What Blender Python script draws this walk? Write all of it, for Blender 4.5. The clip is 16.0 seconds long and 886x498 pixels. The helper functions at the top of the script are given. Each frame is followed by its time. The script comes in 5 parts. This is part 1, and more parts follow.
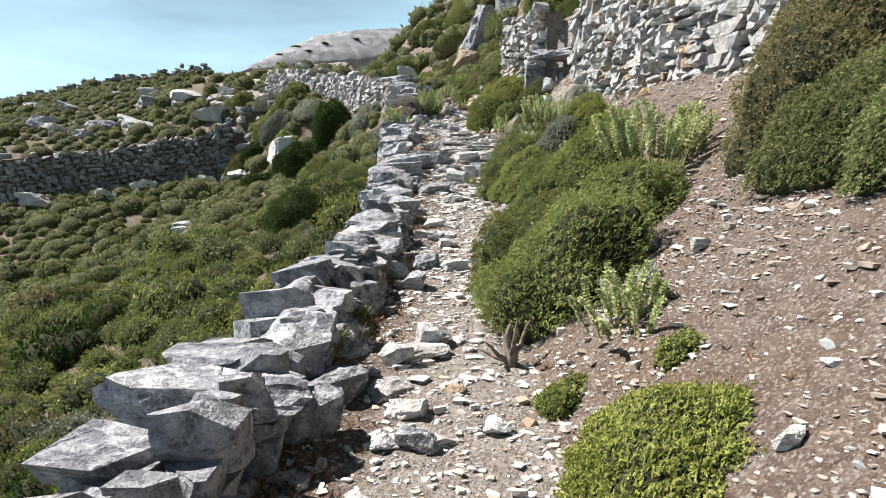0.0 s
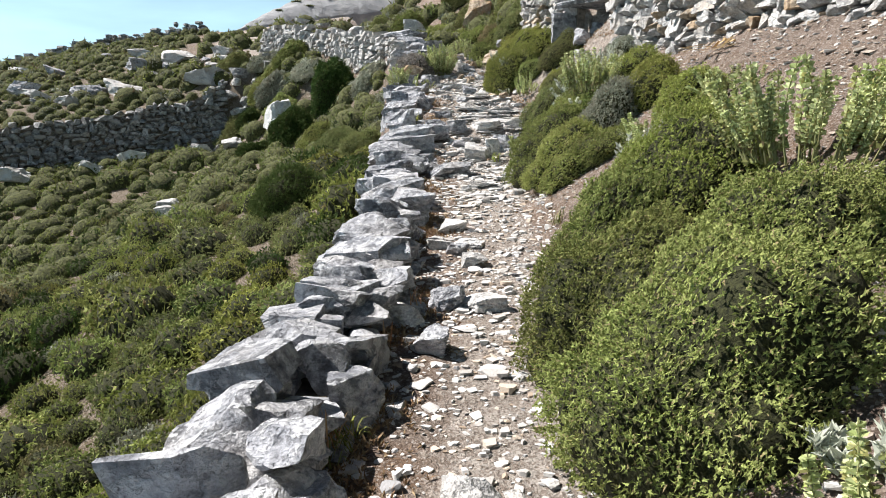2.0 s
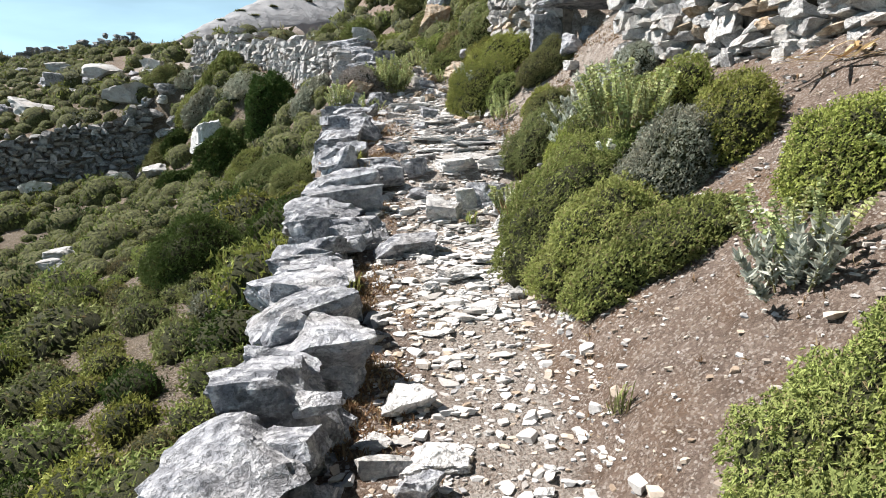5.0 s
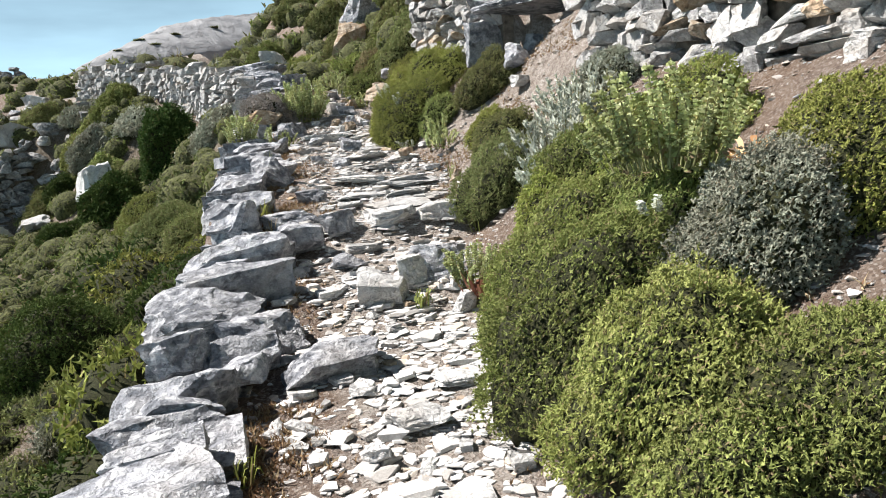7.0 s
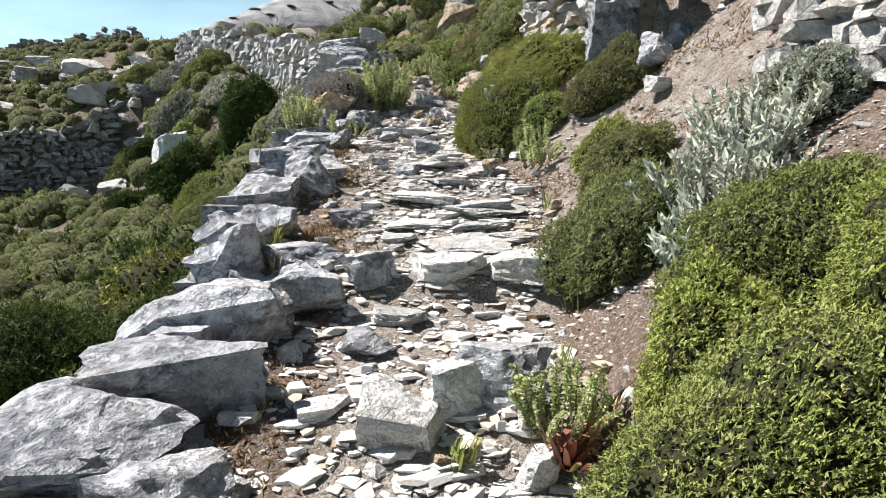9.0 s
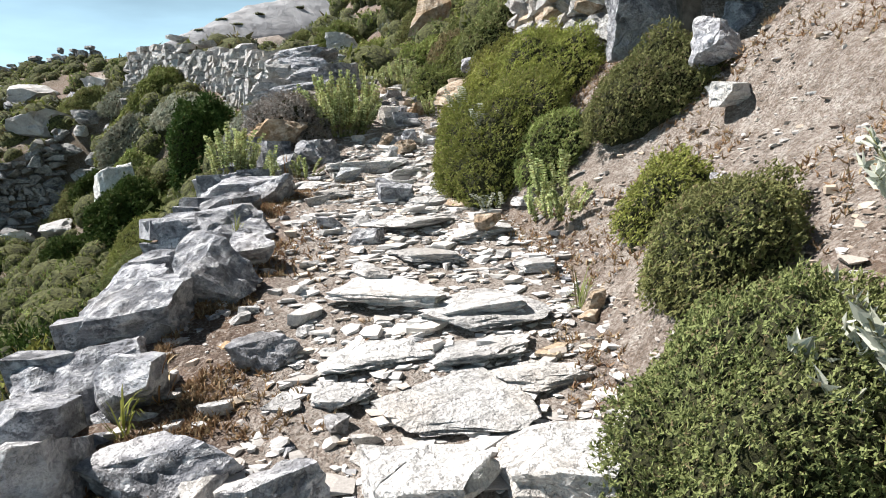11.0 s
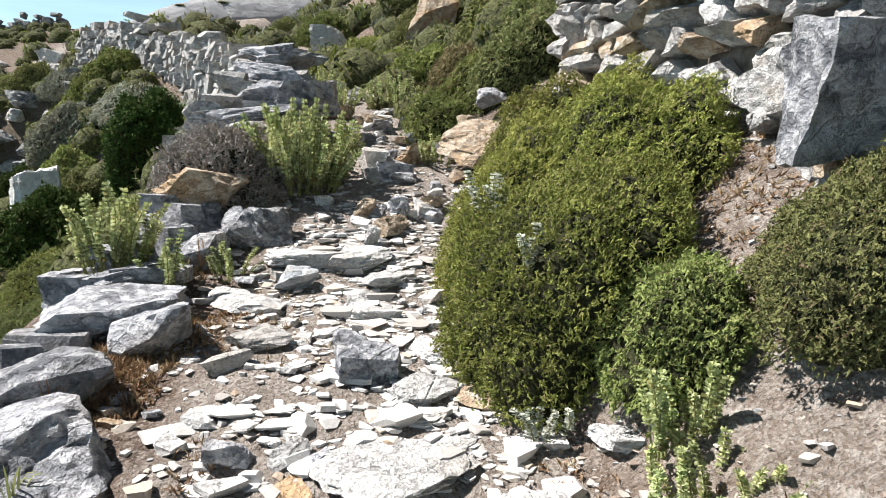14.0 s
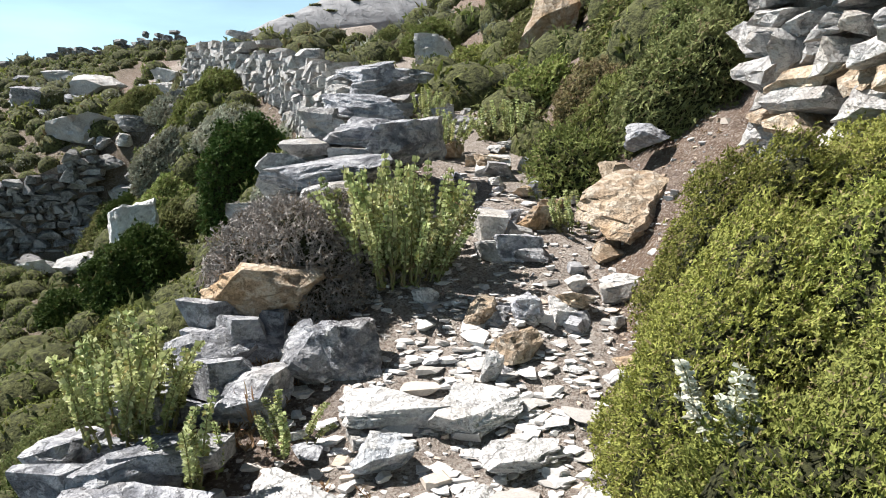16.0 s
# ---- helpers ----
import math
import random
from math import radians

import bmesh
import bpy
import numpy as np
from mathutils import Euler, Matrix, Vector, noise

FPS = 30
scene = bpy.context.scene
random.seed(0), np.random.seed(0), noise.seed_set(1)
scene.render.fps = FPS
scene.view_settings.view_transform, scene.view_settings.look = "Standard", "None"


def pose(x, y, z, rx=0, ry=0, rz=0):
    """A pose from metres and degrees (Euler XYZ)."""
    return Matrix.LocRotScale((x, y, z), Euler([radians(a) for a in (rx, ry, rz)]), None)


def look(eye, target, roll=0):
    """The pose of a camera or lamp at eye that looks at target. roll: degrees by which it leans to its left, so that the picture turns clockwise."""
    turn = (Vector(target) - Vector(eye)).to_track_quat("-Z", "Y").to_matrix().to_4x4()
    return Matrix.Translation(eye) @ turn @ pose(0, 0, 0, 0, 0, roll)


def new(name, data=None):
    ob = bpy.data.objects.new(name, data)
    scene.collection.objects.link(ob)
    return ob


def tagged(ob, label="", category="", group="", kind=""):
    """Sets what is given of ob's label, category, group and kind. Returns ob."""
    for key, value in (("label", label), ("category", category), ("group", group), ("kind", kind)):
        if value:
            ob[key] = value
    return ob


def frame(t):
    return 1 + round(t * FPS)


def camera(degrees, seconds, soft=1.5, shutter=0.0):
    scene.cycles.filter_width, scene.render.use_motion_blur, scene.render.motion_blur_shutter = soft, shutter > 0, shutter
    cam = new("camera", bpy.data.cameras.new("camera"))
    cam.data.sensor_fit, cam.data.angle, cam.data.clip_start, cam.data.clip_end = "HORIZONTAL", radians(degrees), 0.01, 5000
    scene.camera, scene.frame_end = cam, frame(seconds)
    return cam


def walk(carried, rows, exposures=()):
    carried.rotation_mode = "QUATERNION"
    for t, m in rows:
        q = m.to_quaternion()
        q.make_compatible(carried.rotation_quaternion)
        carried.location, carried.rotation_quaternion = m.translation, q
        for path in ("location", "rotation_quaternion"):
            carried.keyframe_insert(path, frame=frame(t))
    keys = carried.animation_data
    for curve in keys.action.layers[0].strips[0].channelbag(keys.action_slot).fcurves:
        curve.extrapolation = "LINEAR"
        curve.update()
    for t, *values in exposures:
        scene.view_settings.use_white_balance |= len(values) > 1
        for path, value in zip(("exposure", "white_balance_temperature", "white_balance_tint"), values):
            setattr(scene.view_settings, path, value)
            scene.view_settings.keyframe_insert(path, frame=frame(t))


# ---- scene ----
# ---- camera and walk ----
cam = camera(66.2, 16.0, soft=1.0)
PATH = [
    (0, (0.008, -0.288, 1.516), (0.0, 1.702, 1.32), -0.3),
    (0.5, (0.032, 0.188, 1.572), (0.08, 2.165, 1.271), 0.8),
    (1, (-0.01, 0.694, 1.67), (0.001, 2.676, 1.408), -0.1),
    (1.5, (-0.064, 1.154, 1.739), (-0.209, 3.129, 1.463), -2.6),
    (2, (-0.103, 1.665, 1.786), (-0.143, 3.639, 1.468), -1.3),
    (2.5, (-0.121, 2.221, 1.877), (0.022, 4.187, 1.539), -2.9),
    (3, (-0.079, 2.668, 1.924), (-0.073, 4.653, 1.676), -0.6),
    (3.5, (-0.061, 3.176, 1.979), (-0.129, 5.158, 1.717), -1.9),
    (6, (-0.07, 5.454, 2.251), (0.09, 7.425, 1.954), -2.5),
    (6.5, (-0.044, 5.911, 2.288), (0.11, 7.893, 2.064), -3.0),
    (7, (-0.024, 6.423, 2.387), (0.261, 8.387, 2.137), -5.5),
    (7.5, (0.083, 6.957, 2.419), (0.329, 8.927, 2.177), -2.4),
    (8, (0.186, 7.387, 2.504), (0.432, 9.355, 2.24), 0.2),
    (8.5, (0.277, 7.876, 2.564), (0.5, 9.838, 2.247), -0.7),
    (9, (0.331, 8.333, 2.612), (0.348, 10.316, 2.347), 0.3),
    (11.5, (0.45, 10.655, 3.016), (0.485, 12.636, 2.743), -3.9),
    (12, (0.399, 11.009, 3.035), (0.336, 12.988, 2.752), -2.0),
    (12.5, (0.41, 11.502, 3.28), (0.613, 13.473, 3.011), -2.7),
    (13, (0.341, 11.764, 3.361), (0.399, 13.758, 3.214), 0.5),
    (13.5, (0.299, 12.235, 3.518), (0.498, 14.213, 3.296), -3.6),
    (14, (0.38, 12.658, 3.605), (0.48, 14.635, 3.317), 1.2),
    (14.5, (0.36, 13.043, 3.692), (0.383, 14.995, 3.255), 0.5),
    (15, (0.265, 13.45, 3.841), (0.32, 15.42, 3.5), 0.7),
    (15.5, (0.238, 13.832, 3.879), (0.161, 15.798, 3.523), 0.7),
    (16, (0.237, 14.106, 4.03), (0.025, 16.072, 3.73), -0.2),
]
walk(cam, [(t, look(eye, target, roll)) for t, eye, target, roll in PATH])

# ---- sky, sun, exposure ----
SUN_TO = Vector((-0.60, 0.12, 0.80)).normalized()
world = bpy.data.worlds.new("sky")
scene.world = world
world.use_nodes = True
wn, wl = world.node_tree.nodes, world.node_tree.links
sky = wn.new("ShaderNodeTexSky")
sky.sky_type, sky.sun_disc = "NISHITA", False
sky.sun_elevation = math.asin(SUN_TO.z)
sky.sun_rotation = math.atan2(SUN_TO.x, SUN_TO.y)
sky.air_density, sky.dust_density, sky.ozone_density = 1.0, 0.4, 2.0
# thin streaks of high cloud, and haze that pales the sky towards the horizon
at, stretch, wisps, veil, white, split, haze = (wn.new(n) for n in ("ShaderNodeTexCoord", "ShaderNodeMapping", "ShaderNodeTexNoise", "ShaderNodeValToRGB", "ShaderNodeMix", "ShaderNodeSeparateXYZ", "ShaderNodeMapRange"))
stretch.inputs["Scale"].default_value, stretch.inputs["Rotation"].default_value = (1.2, 2.0, 6.5), (0.35, 0.12, 0.0)
wisps.inputs["Scale"].default_value, wisps.inputs["Detail"].default_value = 1.7, 6.0
veil.color_ramp.elements[0].position, veil.color_ramp.elements[1].position = 0.30, 0.70
veil.color_ramp.elements[0].color = (0.5, 0.5, 0.5, 1)
veil.color_ramp.elements[1].color = (1, 1, 1, 1)
white.data_type = "RGBA"
white.inputs[7].default_value = (21.5, 33.0, 40.0, 1)
haze.interpolation_type = "SMOOTHSTEP"
haze.inputs["From Min"].default_value, haze.inputs["From Max"].default_value = 0.08, 0.50
haze.inputs["To Min"].default_value, haze.inputs["To Max"].default_value = 1.0, 0.02
thin = wn.new("ShaderNodeMath")
thin.operation = "MULTIPLY"
wl.new(at.outputs["Generated"], stretch.inputs[0])
wl.new(at.outputs["Generated"], split.inputs[0])
wl.new(split.outputs[2], haze.inputs[0])
wl.new(stretch.outputs[0], wisps.inputs["Vector"])
wl.new(wisps.outputs["Fac"], veil.inputs[0])
wl.new(veil.outputs[0], thin.inputs[0])
wl.new(haze.outputs[0], thin.inputs[1])
wl.new(thin.outputs[0], white.inputs[0])
wl.new(sky.outputs[0], white.inputs[6])
wl.new(white.outputs[2], wn["Background"].inputs[0])
wn["Background"].inputs[1].default_value = 0.0175
sun = new("sun", bpy.data.lights.new("sun", "SUN"))
sun.data.energy, sun.data.angle, sun.data.color = 5.0, radians(0.5), (1.0, 0.95, 0.90)
sun.matrix_world = look(SUN_TO * 50, (0, 0, 0))
scene.view_settings.exposure = 1.22

# ---- the lie of the land: height of the ground at (x, y) ----
PATH_Y = [-8, 0, 2.67, 3.76, 5.2, 6.6, 7.7, 9.36, 10.7, 10.95, 12.0, 12.25, 14.4, 15.4, 16.5, 17.2, 18.2, 20, 23.6, 25.4, 27.3, 31, 40, 60]
PATH_Z = [-0.9, 0.08, 0.40, 0.53, 0.66, 0.83, 1.02, 1.27, 1.45, 1.58, 1.76, 1.93, 2.45, 2.66, 2.80, 3.02, 3.35, 3.85, 4.55, 4.8, 5.1, 6.3, 9.5, 17]
EDGE_Y = [-8, 5, 9, 10, 12, 14, 15.2, 16, 18, 20, 25, 30, 40]
EDGE_X = [0.45, 0.40, 0.55, 0.75, 0.95, 1.15, 0.8, 0.62, 0.72, 0.6, 0.1, -1.0, -3.0]
WALL_Y = [-8, 6, 9.7, 11.4, 13.8, 16.3, 18, 22, 30, 60]
WALL_X = [3.6, 3.05, 2.75, 2.8, 2.35, 2.0, 1.65, 1.5, 1.5, 3.0]
KERB_Y = [-8, 2, 4, 6, 8, 10, 12, 13, 14.4, 16, 17, 18.5, 21, 23.6, 28, 32, 37, 42, 60]
KERB_X = [-1.8, -1.4, -1.25, -1.1, -1.05, -1.2, -1.25, -1.35, -1.5, -1.6, -1.6, -1.5, -1.65, -2.2, -4.9, -9.2, -14, -15, -15]


def smooth(a, b, v):
    u = np.clip((v - a) / (b - a), 0, 1)
    return u * u * (3 - 2 * u)


def waves(x, y, s, k):
    """A cheap rolling unevenness."""
    return (np.sin(x * s + 1.3 * k) * np.cos(y * s * 1.13 + 2.1 * k) + 0.6 * np.sin(x * s * 2.3 + y * s * 1.7 + k) + 0.4 * np.cos(y * s * 3.1 - x * s * 2.9 + 3 * k)) / 2


def far_wall_y(x):
    return 28.5 + (x + 8.5) * 0.41


def ground(x, y):
    x, y = np.asarray(x, float), np.asarray(y, float)
    p = np.interp(y, PATH_Y, PATH_Z)
    # the bank to the right, up to the terrace wall, and the terrace behind it
    edge, wall = np.interp(y, EDGE_Y, EDGE_X), np.interp(y, WALL_Y, WALL_X)
    wall = wall + 0.75 * smooth(14.25, 14.4, y) * smooth(15.05, 14.9, y)  # a hollow in the terrace wall
    bank = 0.72 * np.clip(np.minimum(x, wall) - edge, 0, None) * smooth(0, 0.35, x - edge)
    step = 1.4 * smooth(0.15, 0.3, x - wall) * smooth(19.5, 17.5, y) + 2.4 * smooth(-0.3, 1.6, x - wall) * smooth(18, 23, y)
    spill = smooth(12.6, 13.2, y) * smooth(14.9, 14.2, y)
    step = step * (1 - spill) + spill * 0.9 * np.clip(x - wall + 0.2, 0, 1.6)
    right = p + bank + step + 0.30 * np.clip(x - wall - 0.3, 0, 40) - 0.55 * np.clip(-1.5 - x, 0, 14) * smooth(29, 36, y) - 0.4 * np.clip(y - 42, 0, 200)
    # the slope below the kerb wall to the left
    kerb = np.interp(y, KERB_Y, KERB_X)
    low = 0.18 * np.minimum(y, 36) - 1.3 + 0.30 * (np.maximum(x, -9) + 1.1) + 0.10 * (np.minimum(x, -9) + 9)
    low = low + 1.0 * smooth(17, 23, y) * smooth(-4.5, -1.5, x) + 2.3 * smooth(24.5, 28.5, y) * smooth(-8.5, -6.0, x)
    low = low + 0.9 * smooth(20, 24, y) * smooth(36, 31, y) * np.exp(-np.clip(kerb - x, 0, 20) / 1.8)
    fw = far_wall_y(x)
    low = low + 0.5 * smooth(-7.0, -1.0, y - fw) * smooth(-7.5, -10.5, x)
    low = np.minimum(low, right - 0.35)
    rise = np.clip(0.325 + (x + 14.5) * 0.0055, 0.22, 0.42)
    high = 3.4 + 0.14 * (x + 8.5) + rise * np.clip(y - fw, 0, np.maximum(47 - fw, 0)) - 0.45 * np.clip(y - 48.5, 0, 60)
    back = smooth(-0.15, 0.25, y - fw) * smooth(-7.6, -9.0, x)
    left = low * (1 - back) + np.maximum(high, low) * back
    left = left + 0.07 * waves(x, y, 1.1, 2) + 0.15 * waves(x, y, 0.35, 5) * smooth(-3, -8, x)
    mound = p - 0.55 * np.clip(-2.5 - x, 0, 14) * smooth(29, 36, y) - 0.45 - 0.30 * np.clip(kerb - x, 0, 30)
    left = left + np.clip(mound - left, 0, None) * smooth(27.5, 29.5, y)
    right = right + np.clip(high - 0.2 - right, 0, None) * smooth(29, 31, y) * smooth(-5, -7, x)
    t = smooth(-0.10, 0.14, x - kerb)
    top = right + (0.018 * waves(x, y, 5.0, 1) + 0.010 * waves(x, y, 13.0, 3))
    z = left * (1 - t) + top * t
    return z

# ---- materials ----
def material(name, rough=0.9):
    m = bpy.data.materials.new(name)
    m.use_nodes = True
    n, l = m.node_tree.nodes, m.node_tree.links
    b = n["Principled BSDF"]
    b.inputs["Roughness"].default_value = rough
    b.inputs["Specular IOR Level"].default_value = 0.25
    return m, n, l, b


def noise_node(n, l, src, scale, detail=4.0, rough=0.55):
    t = n.new("ShaderNodeTexNoise")
    t.inputs["Scale"].default_value, t.inputs["Detail"].default_value, t.inputs["Roughness"].default_value = scale, detail, rough
    if src:
        l.new(src, t.inputs["Vector"])
    return t.outputs["Fac"]


def ramp(n, l, src, stops):
    r = n.new("ShaderNodeValToRGB")
    e = r.color_ramp.elements
    while len(e) < len(stops):
        e.new(0.5)
    for k, (at, c) in enumerate(stops):
        e[k].position, e[k].color = at, (*c, 1) if len(c) == 3 else c
    l.new(src, r.inputs[0])
    return r.outputs[0]


def mix(n, l, fac, a, b, mode="MIX"):
    x = n.new("ShaderNodeMix")
    x.data_type, x.blend_type = "RGBA", mode
    for sock, v in ((x.inputs[0], fac), (x.inputs[6], a), (x.inputs[7], b)):
        if isinstance(v, (float, int)):
            sock.default_value = v
        elif isinstance(v, tuple):
            sock.default_value = (*v, 1)
        else:
            l.new(v, sock)
    return x.outputs[2]


def calc(n, l, op, a, b=0.0):
    x = n.new("ShaderNodeMath")
    x.operation = op
    for sock, v in ((x.inputs[0], a), (x.inputs[1], b)):
        if isinstance(v, (float, int)):
            sock.default_value = v
        else:
            l.new(v, sock)
    return x.outputs[0]


def grey(v):
    return (v, v, v)


def bump(n, l, b, height, strength, distance):
    k = n.new("ShaderNodeBump")
    k.inputs["Strength"].default_value, k.inputs["Distance"].default_value = strength, distance
    l.new(height, k.inputs["Height"])
    l.new(k.outputs[0], b.inputs["Normal"])


def rock_material(name, dark, light, stain, stain_amount=0.5, speck=(0.60, 0.60, 0.59), lichen=0.75):
    """Weathered schist and marble: veins of two greys, pale crusts, ochre stains, dark lichen."""
    m, n, l, b = material(name, 0.82)
    g, o = n.new("ShaderNodeNewGeometry"), n.new("ShaderNodeObjectInfo")
    shift = n.new("ShaderNodeVectorMath")
    shift.operation = "ADD"
    l.new(g.outputs["Position"], shift.inputs[0])
    l.new(o.outputs["Random"], shift.inputs[1])
    squash = n.new("ShaderNodeVectorMath")
    squash.operation = "MULTIPLY"
    squash.inputs[1].default_value = (1.0, 1.0, 1.15)
    l.new(shift.outputs[0], squash.inputs[0])
    v = squash.outputs[0]
    big, mid, fine = noise_node(n, l, v, 3.5, 5), noise_node(n, l, v, 14, 5, 0.65), noise_node(n, l, v, 75, 3, 0.7)
    col = ramp(n, l, big, [(0.36, dark), (0.62, light)])
    col = mix(n, l, ramp(n, l, mid, [(0.47, grey(0.0)), (0.60, grey(0.85))]), col, speck)
    col = mix(n, l, ramp(n, l, mid, [(0.30, grey(lichen)), (0.41, grey(0.0))]), col, tuple(c * 0.45 for c in dark))
    amount = calc(n, l, "MULTIPLY", ramp(n, l, noise_node(n, l, v, 2.3, 3), [(0.50, grey(0.0)), (0.66, grey(1.0))]), stain_amount)
    col = mix(n, l, amount, col, stain)
    cracks = n.new("ShaderNodeTexVoronoi")
    cracks.feature = "DISTANCE_TO_EDGE"
    cracks.inputs["Scale"].default_value = 5.5
    bent = n.new("ShaderNodeVectorMath")
    bent.operation = "ADD"
    l.new(v, bent.inputs[0])
    l.new(mix(n, l, 0.5, (0.0, 0.0, 0.0), mid), bent.inputs[1])
    l.new(bent.outputs[0], cracks.inputs["Vector"])
    crack = ramp(n, l, cracks.outputs["Distance"], [(0.0, grey(0.0)), (0.035, grey(1.0))])
    col = mix(n, l, calc(n, l, "MULTIPLY", calc(n, l, "SUBTRACT", 1.0, crack), 0.4 * lichen), col, tuple(c * 0.35 for c in dark))
    col = mix(n, l, 0.5, col, ramp(n, l, fine, [(0.3, grey(0.42)), (0.62, grey(1.0))]), "MULTIPLY")
    tone = n.new("ShaderNodeMapRange")
    tone.inputs["To Min"].default_value, tone.inputs["To Max"].default_value = 0.72, 1.12
    l.new(o.outputs["Random"], tone.inputs[0])
    hsv = n.new("ShaderNodeHueSaturation")
    l.new(tone.outputs[0], hsv.inputs["Value"])
    l.new(col, hsv.inputs["Color"])
    l.new(hsv.outputs[0], b.inputs["Base Color"])
    bump(n, l, b, calc(n, l, "ADD", calc(n, l, "MULTIPLY", fine, 0.25), calc(n, l, "ADD", calc(n, l, "ADD", mid, calc(n, l, "MULTIPLY", crack, 0.25)), big)), 0.9, 0.045)
    return m


def leaf_material(name, low, high, dry=(0.20, 0.13, 0.07), dry_amount=0.06, glow=0.3, patch=0.45):
    """Foliage: each leaf its own tint, plants differing a little, patches of another shade."""
    m, n, l, b = material(name, 0.75)
    b.inputs["Specular IOR Level"].default_value = 0.12
    g, o = n.new("ShaderNodeNewGeometry"), n.new("ShaderNodeObjectInfo")
    r = g.outputs["Random Per Island"]
    col = ramp(n, l, r, [(0.0, low), (1.0 - dry_amount, high), (1.0 - dry_amount + 0.005, dry)])
    patches = ramp(n, l, noise_node(n, l, g.outputs["Position"], 2.6, 2), [(0.40, grey(0.0)), (0.64, grey(1.0))])
    col = mix(n, l, calc(n, l, "MULTIPLY", patches, patch), col, tuple(0.35 * a + 0.65 * c for a, c in zip(low, dry)))
    tone = n.new("ShaderNodeMapRange")
    tone.inputs["To Min"].default_value, tone.inputs["To Max"].default_value = 0.72, 1.18
    l.new(o.outputs["Random"], tone.inputs[0])
    tint = n.new("ShaderNodeMapRange")
    tint.inputs["To Min"].default_value, tint.inputs["To Max"].default_value = 0.488, 0.515
    l.new(calc(n, l, "FRACT", calc(n, l, "MULTIPLY", o.outputs["Random"], 7.3)), tint.inputs[0])
    hsv = n.new("ShaderNodeHueSaturation")
    l.new(tone.outputs[0], hsv.inputs["Value"])
    l.new(tint.outputs[0], hsv.inputs["Hue"])
    l.new(col, hsv.inputs["Color"])
    l.new(hsv.outputs[0], b.inputs["Base Color"])
    tr = n.new("ShaderNodeBsdfTranslucent")
    l.new(hsv.outputs[0], tr.inputs["Color"])
    mx = n.new("ShaderNodeMixShader")
    mx.inputs[0].default_value = glow
    l.new(b.outputs[0], mx.inputs[1])
    l.new(tr.outputs[0], mx.inputs[2])
    l.new(mx.outputs[0], n["Material Output"].inputs["Surface"])
    return m


def plain_material(name, a, c, scale=20, rough=0.9, depth=0.01):
    m, n, l, b = material(name, rough)
    g = n.new("ShaderNodeNewGeometry")
    f = noise_node(n, l, g.outputs["Position"], scale, 5, 0.65)
    l.new(ramp(n, l, f, [(0.35, a), (0.65, c)]), b.inputs["Base Color"])
    bump(n, l, b, f, 0.6, depth)
    return m


